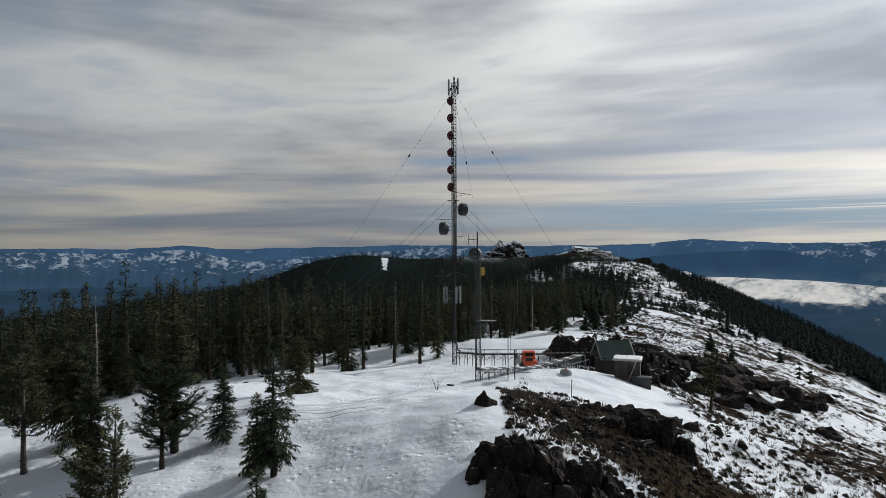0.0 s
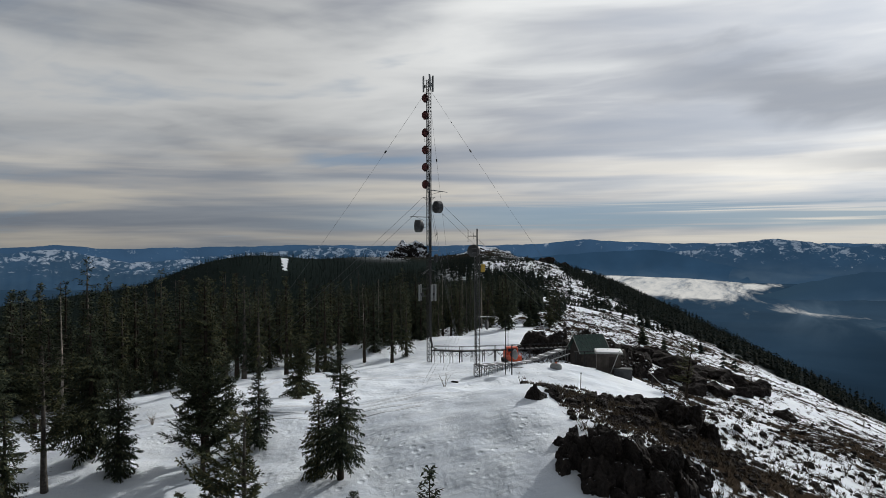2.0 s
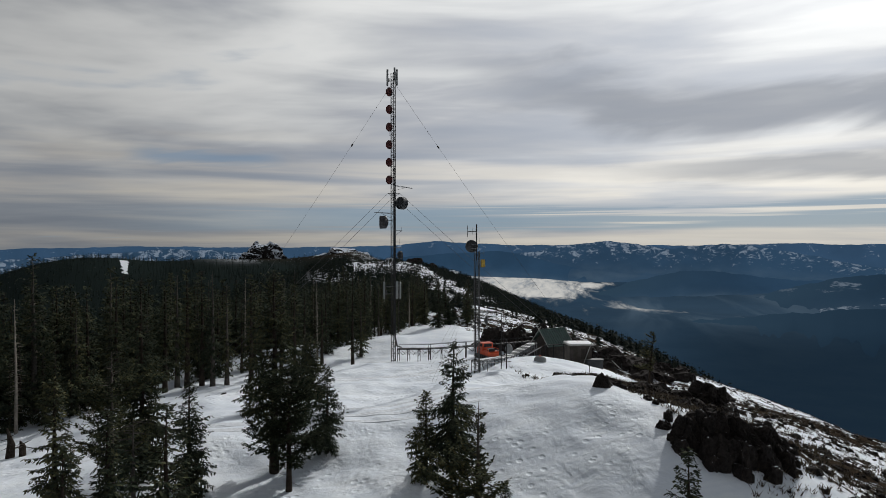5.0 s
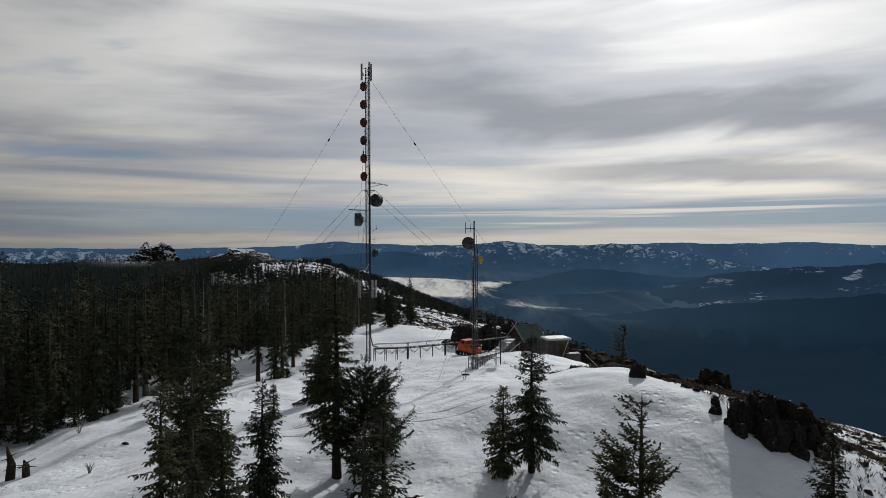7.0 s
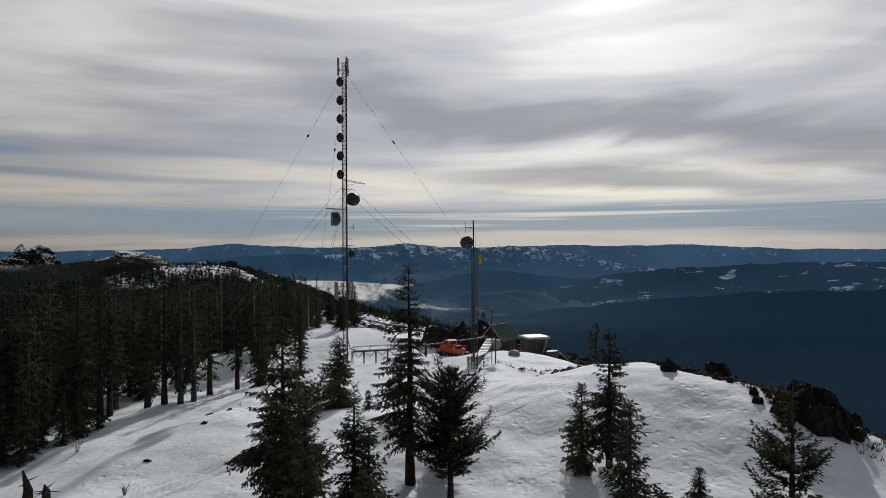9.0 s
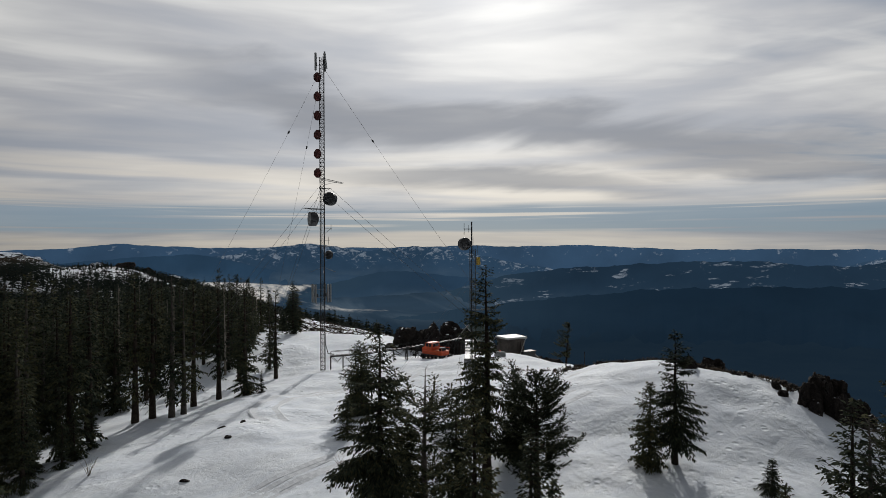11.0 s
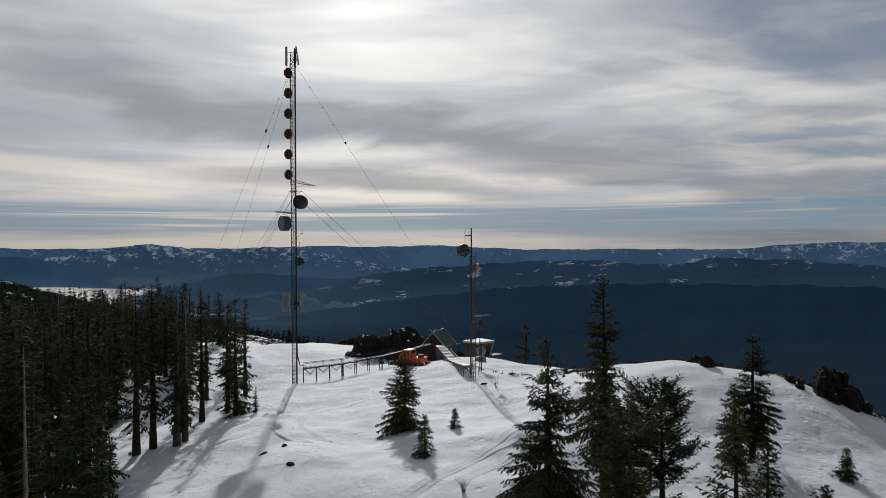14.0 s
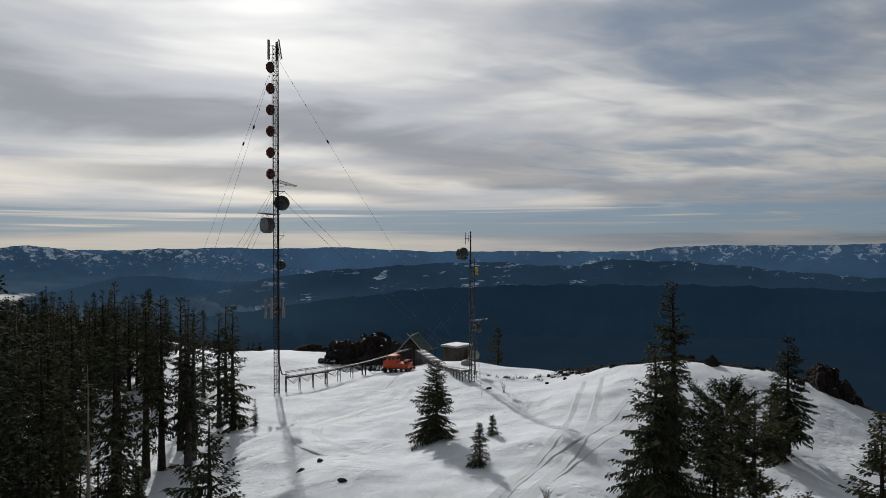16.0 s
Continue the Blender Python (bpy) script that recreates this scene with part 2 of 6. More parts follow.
def ground_cover(n, bsdf):
    """Snow over dark volcanic soil with dry brush; how bare the ground lies is kept in the mesh."""
    at = n.add("ShaderNodeTexCoord").outputs["Object"]
    bare = n.add("ShaderNodeAttribute", attribute_name="bare").outputs["Fac"]
    wood = n.add("ShaderNodeAttribute", attribute_name="wood").outputs["Fac"]
    stretched = n.add("ShaderNodeMapping", {"Vector": at, "Rotation": (0, 0, radians(25)), "Scale": (1.0, 0.55, 1.0)}).outputs[0]
    patches = n.noise(stretched, 0.42, 8.0, 0.66, 0.6)
    tufts = n.noise(at, 1.9, 6.0, 0.7, 0.3)
    broad = n.noise(at, 0.075, 5.0, 0.6, 0.5)
    pattern = n.math("ADD", n.math("ADD", n.math("MULTIPLY", patches, 0.55), n.math("MULTIPLY", tufts, 0.30)), n.math("MULTIPLY", n.span(broad, 0.30, 0.70, 0.20, 0.80, False), 0.34))
    edge = n.math("SUBTRACT", 0.87, n.math("MULTIPLY", bare, 0.42))
    mask = n.span(n.math("SUBTRACT", pattern, edge), -0.012, 0.03)
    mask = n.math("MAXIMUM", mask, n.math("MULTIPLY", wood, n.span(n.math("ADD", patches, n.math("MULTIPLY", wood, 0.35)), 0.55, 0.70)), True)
    drift = n.noise(n.add("ShaderNodeMapping", {"Vector": at, "Rotation": (0, 0, radians(-30)), "Scale": (0.5, 2.2, 1.0)}).outputs[0], 0.8, 7.0, 0.6, 0.8)
    grain = n.noise(at, 14.0, 3.0, 0.6)
    crust = n.noise(at, 0.22, 5.0, 0.6)
    snow = n.ramp(n.span(n.math("ADD", n.math("MULTIPLY", crust, 0.6), n.math("MULTIPLY", drift, 0.4)), 0.35, 0.65), [(0.0, (0.68, 0.73, 0.80)), (1.0, (0.79, 0.83, 0.87))])
    litter = n.span(n.noise(at, 5.0, 6.0, 0.75), 0.63, 0.74)
    snow = n.mix(n.math("MULTIPLY", litter, n.span(crust, 0.40, 0.66, 0.0, 0.4)), snow, (0.26, 0.22, 0.17))
    soil = n.ramp(n.noise(at, 2.6, 8.0, 0.7, 0.4), [(0.30, (0.014, 0.012, 0.011)), (0.48, (0.034, 0.025, 0.018)), (0.62, (0.050, 0.037, 0.026)), (0.80, (0.036, 0.032, 0.022))])
    # where wood is high the colour goes to one dark blue-green
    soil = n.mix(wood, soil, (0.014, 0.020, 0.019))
    plug(n, n.mix(mask, snow, soil), bsdf, "Base Color")
    plug(n, n.span(mask, 0, 1, 0.72, 1.0), bsdf, "Roughness")
    plug(n, n.span(mask, 0, 1, 0.06, 0.0), bsdf, "Specular IOR Level")
    hump = n.noise(at, 0.5, 5.0, 0.56, 0.4)
    dents = n.span(n.noise(at, 3.2, 3.0, 0.6, 0.4), 0.36, 0.50)
    hump = n.math("ADD", hump, n.math("MULTIPLY", dents, n.span(crust, 0.46, 0.62, 0.0, 0.07)))
    height = n.math("ADD", n.math("ADD", n.math("MULTIPLY", drift, 0.07), n.math("MULTIPLY", hump, 1.0)), n.math("MULTIPLY", grain, 0.06))
    # wind-cut ripples in patches, and small pits of thawed crust
    swept = n.add("ShaderNodeMapping", {"Vector": at, "Rotation": (0, 0, radians(62)), "Scale": (0.6, 1.7, 1.0)}).outputs[0]
    ripple = n.noise(swept, 1.5, 6.0, 0.62, 0.5)
    where = n.span(n.noise(at, 0.085, 4.0, 0.55, 0.4), 0.44, 0.60)
    height = n.math("ADD", height, n.math("MULTIPLY", n.math("MULTIPLY", ripple, where), 0.30))
    pits = n.span(n.add("ShaderNodeTexVoronoi", {"Vector": at, "Scale": 1.3}).outputs[0], 0.10, 0.34)
    height = n.math("ADD", height, n.math("MULTIPLY", n.math("MULTIPLY", pits, n.span(n.noise(at, 0.16, 4.0, 0.6), 0.47, 0.60)), 0.32))
    height = n.math("ADD", height, n.math("MULTIPLY", n.math("MULTIPLY", tufts, mask), 0.9))
    relief(n, bsdf, height, 0.6, 0.28)


SNOW_GROUND = shader("snow_ground", ground_cover, **{"Specular IOR Level": 0.35})


def needle_cover(dark, light, name):
    def build(n, bsdf):
        one = n.add("ShaderNodeObjectInfo").outputs["Random"]
        piece = n.add("ShaderNodeNewGeometry").outputs["Random Per Island"]
        at = n.add("ShaderNodeTexCoord").outputs["Object"]
        clump = n.noise(at, 0.9, 3.0, 0.6)
        f = n.math("ADD", n.math("ADD", n.math("MULTIPLY", piece, 0.45), n.math("MULTIPLY", clump, 0.6)), n.math("MULTIPLY", one, 0.30))
        col = n.ramp(n.span(f, 0.3, 1.05), [(0.0, dark), (0.6, light), (1.0, (light[0] * 1.8, light[1] * 1.45, light[2] * 1.1))])
        plug(n, col, bsdf, "Base Color")
    return shader(name, build, Roughness=0.95, **{"Specular IOR Level": 0.03})


FIR = needle_cover((0.021, 0.029, 0.022), (0.053, 0.063, 0.041), "fir_needles")
# distant haze put into the needle colour: darker, bluer than the near firs
FAR_FIR = needle_cover((0.008, 0.013, 0.013), (0.018, 0.025, 0.022), "haze_tinted_fir_needles")
PINE = needle_cover((0.022, 0.030, 0.021), (0.058, 0.066, 0.040), "pine_needles")
BARK = plain("bark", (0.040, 0.032, 0.026), 0.95, vary=0.5, scale=5, bumps=0.03, spec=0.06)
DEADWOOD = plain("dead_wood", (0.24, 0.21, 0.18), 0.9, vary=0.35, scale=4, bumps=0.02, spec=0.06)
def snowy_rock(n, bsdf):
    """Dark rock with snow lying on its ledges."""
    at = n.add("ShaderNodeTexCoord").outputs["Object"]
    up = n.add("ShaderNodeSeparateXYZ", {0: n.add("ShaderNodeNewGeometry").outputs["Normal"]}).outputs[2]
    patch = n.noise(at, 0.14, 8.0, 0.68, 0.3)
    lying = n.span(n.math("ADD", n.math("MULTIPLY", up, 0.34), patch), 0.60, 0.67)
    stone = n.ramp(n.noise(at, 0.5, 6.0, 0.65), [(0.3, (0.012, 0.012, 0.013)), (0.7, (0.045, 0.041, 0.038))])
    plug(n, n.mix(lying, stone, (0.66, 0.70, 0.76)), bsdf, "Base Color")


SNOWY_ROCK = shader("snow_dusted_rock", snowy_rock, Roughness=0.95, **{"Specular IOR Level": 0.05})
def crag_rock(n, bsdf):
    """Near-black lava rock: rusty and grey faces, fine cracks, and a little snow caught on flat ledges."""
    at = n.add("ShaderNodeTexCoord").outputs["Object"]
    up = n.add("ShaderNodeSeparateXYZ", {0: n.add("ShaderNodeNewGeometry").outputs["Normal"]}).outputs[2]
    broad, fine = n.noise(at, 0.9, 7.0, 0.65, 0.4), n.noise(at, 6.0, 6.0, 0.7, 0.3)
    stone = n.ramp(n.math("ADD", n.math("MULTIPLY", broad, 0.55), n.math("MULTIPLY", fine, 0.45)), [(0.34, (0.010, 0.009, 0.009)), (0.50, (0.030, 0.026, 0.024)), (0.62, (0.052, 0.043, 0.037)), (0.74, (0.085, 0.076, 0.070))])
    lying = n.span(n.math("ADD", n.math("MULTIPLY", up, 0.45), n.noise(at, 0.8, 6.0, 0.62, 0.3)), 0.955, 0.99)
    plug(n, n.mix(lying, stone, (0.74, 0.77, 0.81)), bsdf, "Base Color")
    crack = n.add("ShaderNodeTexVoronoi", {"Vector": at, "Scale": 2.6}).outputs[0]
    relief(n, bsdf, n.math("ADD", n.math("ADD", broad, n.math("MULTIPLY", fine, 0.35)), n.math("MULTIPLY", crack, 0.5)), 0.7, 0.30)


CRAG = shader("lava_rock", crag_rock, Roughness=0.92, **{"Specular IOR Level": 0.08})
GREYBARK = plain("silvered_bark", (0.085, 0.076, 0.067), 0.95, vary=0.45, scale=5, bumps=0.03, spec=0.06)
ROCK = plain("volcanic_rock", (0.030, 0.026, 0.024), 0.95, vary=0.65, scale=1.6, bumps=0.55, spec=0.04)
STEEL = plain("galvanised_steel", (0.13, 0.135, 0.14), 0.6, 0.3, 0.3, 4)
DARKSTEEL = plain("weathered_dark_steel", (0.022, 0.022, 0.023), 0.7, 0.1, 0.4, 4)
MASTSTEEL = plain("dull_mast_steel", (0.07, 0.073, 0.073), 0.65, 0.25, 0.35, 4)
CABLE = plain("black_cable", (0.018, 0.018, 0.019), 0.6, 0, 0.3, 6)
WIRE = plain("guy_wire", (0.10, 0.10, 0.105), 0.5, 0.5, 0.2, 6)
RADOME = plain("faded_red_fibreglass", (0.085, 0.017, 0.015), 0.65, 0, 0.25, 2)
DISH = plain("grey_dish_plastic", (0.27, 0.28, 0.28), 0.6, 0, 0.15, 2)
DISHBACK = plain("dark_dish_shroud", (0.045, 0.047, 0.05), 0.6, 0.1, 0.3, 2)
PANEL = plain("white_antenna_plastic", (0.24, 0.25, 0.25), 0.6, 0, 0.15, 3)
GREENROOF = plain("green_roof_sheet", (0.050, 0.085, 0.070), 0.42, 0.2, 0.25, 1.5)
TIMBER = plain("dark_stained_timber", (0.042, 0.034, 0.029), 0.85, 0, 0.4, 3, 0.02)
BLOCKWALL = plain("stained_concrete_block", (0.078, 0.066, 0.056), 0.9, 0, 0.4, 1.2, 0.02)
TRIM = plain("pale_trim_board", (0.42, 0.42, 0.40), 0.7, 0, 0.2, 3)
ORANGE = plain("orange_vehicle_paint", (0.62, 0.085, 0.022), 0.42, 0, 0.18, 1.5)
RUBBER = plain("black_rubber", (0.02, 0.02, 0.021), 0.75, 0, 0.3, 5)
YELLOW = plain("yellow_paint", (0.45, 0.30, 0.05), 0.5, 0, 0.2, 4)
SNOWCAP = plain("settled_snow", (0.80, 0.81, 0.83), 0.55, 0, 0.06, 2, 0.05, 0.3)
GLASS = shader("dark_window_glass", lambda n, b: None, Roughness=0.06, **{"Base Color": (0.02, 0.025, 0.03, 1), "Specular IOR Level": 0.7})
PACKED = plain("packed_snow", (0.68, 0.71, 0.75), 0.8, 0, 0.06, 2, 0.04, 0.15)
BRUSH = plain("dry_brush", (0.085, 0.067, 0.048), 0.9, 0, 0.5, 2, spec=0.06)


# ---------------------------------------------------------------- mesh tools
class Form:
    """Collects faces for one mesh."""

    def __init__(self):
        self.v, self.f = [], []

    def put(self, verts, faces):
        k = len(self.v)
        self.v.extend([tuple(p) for p in verts])
        self.f.extend([tuple(i + k for i in face) for face in faces])
        return self

    def box(self, centre, size, m=None, bevel=0.0):
        x, y, z = (s / 2 for s in size)
        if bevel:
            b = min(bevel, x * 0.9, y * 0.9, z * 0.9)
            bm = bmesh.new()
            bmesh.ops.create_cube(bm, size=1)
            for p in bm.verts:
                p.co = Vector((p.co.x * 2 * x, p.co.y * 2 * y, p.co.z * 2 * z))
            bmesh.ops.bevel(bm, geom=bm.edges[:], offset=b, segments=1, affect="EDGES")
            bm.verts.index_update()
            pts, faces = [p.co.copy() for p in bm.verts], [[p.index for p in face.verts] for face in bm.faces]
            bm.free()
        else:
            pts = [Vector((sx * x, sy * y, sz * z)) for sz in (-1, 1) for sy in (-1, 1) for sx in (-1, 1)]
            faces = [(0, 2, 3, 1), (4, 5, 7, 6), (0, 1, 5, 4), (2, 6, 7, 3), (0, 4, 6, 2), (1, 3, 7, 5)]
        c = Vector(centre)
        return self.put([(m @ p if m else p) + c for p in pts], faces)

    def tube(self, a, b, r, r2=None, sides=6, caps=True):
        a, b = Vector(a), Vector(b)
        r2 = r if r2 is None else r2
        axis = (b - a).normalized()
        s = axis.cross(Vector((0, 0, 1)) if abs(axis.z) < 0.95 else Vector((1, 0, 0))).normalized()
        t = axis.cross(s)
        ring = [(math.cos(k * math.tau / sides), math.sin(k * math.tau / sides)) for k in range(sides)]
        pts = [a + (s * c + t * d) * r for c, d in ring] + [b + (s * c + t * d) * r2 for c, d in ring]
        faces = [(k, (k + 1) % sides, sides + (k + 1) % sides, sides + k) for k in range(sides)]
        if caps:
            faces += [tuple(range(sides))[::-1], tuple(range(sides, 2 * sides))]
        return self.put(pts, faces)

    def run(self, points, r, sides=6):
        for a, b in zip(points, points[1:]):
            self.tube(a, b, r, sides=sides)
        return self

    def lathe(self, profile, m, sides=20):
        pts, faces, n = [], [], len(profile)
        for k in range(sides):
            a = k * math.tau / sides
            pts += [m @ Vector((r * math.cos(a), r * math.sin(a), z)) for r, z in profile]
        for k in range(sides):
            for j in range(n - 1):
                p, q = k * n + j, ((k + 1) % sides) * n + j
                faces.append((p, q, q + 1, p + 1))
        return self.put(pts, faces)

    def mesh(self, name, mat, smooth=False):
        me = bpy.data.meshes.new(name)
        me.from_pydata(self.v, [], self.f)
        me.materials.append(mat)
        if smooth:
            me.polygons.foreach_set("use_smooth", [True] * len(me.polygons))
        me.update()
        return me


def thing(name, label, category, at=None, group="", kind=""):
    ob = new(name)
    ob.empty_display_size = 0.3
    if at is not None:
        ob.matrix_world = at
    return tagged(ob, label, category, group, kind)


def part(name, form, mat, parent, label="", smooth=False):
    me = form if isinstance(form, bpy.types.Mesh) else form.mesh(name, mat, smooth)
    ob = new(name, me)
    ob.parent = parent
    return tagged(ob, label) if label else ob


def solo(name, form, mat, label, category, at=None, group="", kind="", smooth=False):
    ob = new(name, form.mesh(name, mat, smooth))
    if at is not None:
        ob.matrix_world = at
    return tagged(ob, label, category, group, kind)


def aim(way):
    """Turns +z to a direction."""
    return Vector(way).to_track_quat("Z", "Y").to_matrix().to_4x4()


# ---------------------------------------------------------------- ground
def make_ground():
    cols, rings = 640, 300
    # finer towards the valley and the ridge, coarser behind
    a = np.linspace(0, math.tau, cols, endpoint=False)
    a = a + 0.55 * np.sin(a - radians(20) + math.pi) * -1
    r = np.concatenate(([0.0], np.geomspace(0.7, 4950, rings)))
    r[1:] = np.maximum(r[1:], np.linspace(0.5, 60, rings) * (np.arange(rings) < 110))
    r = np.sort(r)
    cx, cy = -3.0, 62.0
    A, R = np.meshgrid(a, r[1:])
    X, Y = cx + R * np.sin(A), cy + R * np.cos(A)
    Z = land(X, Y) + fine_relief(X, Y)
    pts = np.stack([X, Y, Z], -1).reshape(-1, 3)
    pts = np.vstack([pts, [[cx, cy, ground_z(cx, cy)]]])
    i, j = np.meshgrid(np.arange(rings - 1), np.arange(cols), indexing="ij")
    k = (j + 1) % cols
    quads = np.stack([i * cols + j, (i + 1) * cols + j, (i + 1) * cols + k, i * cols + k], -1).reshape(-1, 4)
    centre = len(pts) - 1
    faces = [tuple(q) for q in quads.tolist()] + [(centre, q, (q + 1) % cols) for q in range(cols)]
    me = bpy.data.meshes.new("ground")
    me.from_pydata(pts.tolist(), [], faces)
    x, y = pts[:, 0], pts[:, 1]
    d = crest_side(x, y)
    bare = smoothstep(-2, 14, d - 3 * np.sin(y * 0.11) + 18 * smoothstep(130, 180, y)) * (0.66 - 0.02 * smoothstep(110, 260, y))
    bare = bare * smoothstep(20, 34, y + 0.8 * d) + 0.10 * bump(x, y, 11, 46, 6, 5)
    bare = bare * (1 - 0.95 * bump(x, y, 14, 70, 9, 8)) * (1 - 0.5 * bump(x, y, 24, 67, 4, 3)) * (1 - 0.8 * bump(x, y, 22, 104, 12, 9))
    bare = np.maximum(bare, 0.58 * bump(x, y, 150, 600, 90, 80)) + 0.85 * bump(x, y, 117, 1500, 120, 120)
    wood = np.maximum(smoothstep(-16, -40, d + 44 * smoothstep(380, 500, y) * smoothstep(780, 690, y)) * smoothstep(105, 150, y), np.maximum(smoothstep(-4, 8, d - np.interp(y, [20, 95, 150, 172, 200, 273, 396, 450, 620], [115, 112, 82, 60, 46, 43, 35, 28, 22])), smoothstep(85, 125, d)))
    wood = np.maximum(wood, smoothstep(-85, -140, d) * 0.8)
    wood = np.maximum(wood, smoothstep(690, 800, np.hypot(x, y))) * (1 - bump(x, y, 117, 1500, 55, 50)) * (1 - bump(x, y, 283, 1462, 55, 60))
    for name, values in (("bare", bare), ("wood", wood)):
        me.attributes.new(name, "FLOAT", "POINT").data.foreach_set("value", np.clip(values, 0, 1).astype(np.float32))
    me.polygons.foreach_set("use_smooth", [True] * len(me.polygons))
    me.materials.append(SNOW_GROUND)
    me.update()
    tagged(new("ground", me), "wind-packed snow over dark rubble and dry brush on the ridge", "ground", kind="structure")


make_ground()


# ---------------------------------------------------------------- distance
def far_surface(name, forest, haze, air, snow=0.0, fog=0.0, clearings=False, mist=0.0, fade=False):
    """Hills so far off that most of what reaches the eye is lit air, painted in as blue emission."""
    mat = bpy.data.materials.new(name)
    mat.use_nodes = True
    n = Nodes(mat.node_tree)
    at = n.add("ShaderNodeTexCoord").outputs["Object"]
    col = n.ramp(n.noise(at, 0.012, 8.0, 0.65), [(0.35, tuple(c * 0.7 for c in forest)), (0.65, tuple(c * 1.3 for c in forest))])
    amount = 0.0
    if snow:
        high = n.add("ShaderNodeAttribute", attribute_name="high").outputs["Fac"]
        spots = n.noise(n.add("ShaderNodeMapping", {"Vector": at, "Scale": (1, 1, 1.3)}).outputs[0], 0.020, 10.0, 0.72, 0.6)
        amount = n.span(n.math("ADD", spots, n.math("MULTIPLY", high, 0.34)), 0.99 - snow * 0.3, 1.10 - snow * 0.3)
        if clearings:
            open_land = n.noise(n.add("ShaderNodeMapping", {"Vector": at, "Rotation": (0, 0, radians(20)), "Scale": (0.35, 1.2, 5.0)}).outputs[0], 0.006, 7.0, 0.6, 0.2)
            broken_up = n.noise(n.add("ShaderNodeMapping", {"Vector": at, "Scale": (1, 1, 4.0)}).outputs[0], 0.035, 6.0, 0.65, 0.3)
            amount = n.math("MAXIMUM", amount, n.math("MULTIPLY", n.span(open_land, 0.585, 0.630), n.span(broken_up, 0.44, 0.56)))
        col = n.mix(amount, col, (0.70, 0.73, 0.78))
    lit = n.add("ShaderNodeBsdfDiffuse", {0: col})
    # aerial haze painted as a blue glow colour, varied by noise
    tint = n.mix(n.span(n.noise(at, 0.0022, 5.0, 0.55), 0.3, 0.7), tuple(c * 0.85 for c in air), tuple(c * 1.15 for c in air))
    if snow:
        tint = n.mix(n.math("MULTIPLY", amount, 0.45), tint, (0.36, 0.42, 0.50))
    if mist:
        # paler misty haze painted into the glow colour at the hills' feet
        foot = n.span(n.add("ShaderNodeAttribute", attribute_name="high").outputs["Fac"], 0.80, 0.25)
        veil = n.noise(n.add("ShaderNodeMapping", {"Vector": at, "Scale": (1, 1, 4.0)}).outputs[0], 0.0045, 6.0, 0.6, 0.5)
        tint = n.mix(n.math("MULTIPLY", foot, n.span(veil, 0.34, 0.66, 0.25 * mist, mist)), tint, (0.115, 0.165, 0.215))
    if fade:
        # the slope's glow colour is blended to the valley's haze colour towards one end
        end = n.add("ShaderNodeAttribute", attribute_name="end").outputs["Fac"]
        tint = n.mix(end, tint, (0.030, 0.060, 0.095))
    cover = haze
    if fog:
        # fog is painted onto the valley floor as a pale glowing colour
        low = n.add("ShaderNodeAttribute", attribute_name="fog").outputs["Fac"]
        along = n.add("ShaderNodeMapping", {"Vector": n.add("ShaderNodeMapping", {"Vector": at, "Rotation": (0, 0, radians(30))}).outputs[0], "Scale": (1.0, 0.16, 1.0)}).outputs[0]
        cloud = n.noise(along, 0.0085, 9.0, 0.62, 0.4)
        # the valley's glowing haze colour is made darker nearer by
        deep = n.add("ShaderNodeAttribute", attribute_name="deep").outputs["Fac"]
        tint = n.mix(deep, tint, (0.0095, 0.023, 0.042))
        # thin haze painted in as a paler blue glow
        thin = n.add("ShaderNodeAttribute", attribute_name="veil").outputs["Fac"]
        haze_noise = n.noise(along, 0.0042, 7.0, 0.58, 0.8)
        tint = n.mix(n.math("MULTIPLY", thin, n.span(haze_noise, 0.38, 0.66, 0.1, 0.75)), tint, (0.12, 0.17, 0.22))
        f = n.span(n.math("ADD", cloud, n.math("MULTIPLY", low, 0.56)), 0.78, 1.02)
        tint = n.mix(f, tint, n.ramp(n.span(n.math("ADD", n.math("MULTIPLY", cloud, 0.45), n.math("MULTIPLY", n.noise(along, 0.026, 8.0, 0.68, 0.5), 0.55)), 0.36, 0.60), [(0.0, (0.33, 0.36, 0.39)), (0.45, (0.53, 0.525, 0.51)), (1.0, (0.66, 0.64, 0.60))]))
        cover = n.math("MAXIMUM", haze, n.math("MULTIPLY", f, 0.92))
    # the painted haze shines as emission over the diffuse hills
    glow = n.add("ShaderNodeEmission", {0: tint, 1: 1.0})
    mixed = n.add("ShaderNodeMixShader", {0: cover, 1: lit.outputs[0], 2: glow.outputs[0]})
    out = n.add("ShaderNodeOutputMaterial")
    n.tree.links.new(mixed.outputs[0], out.inputs[0])
    return mat


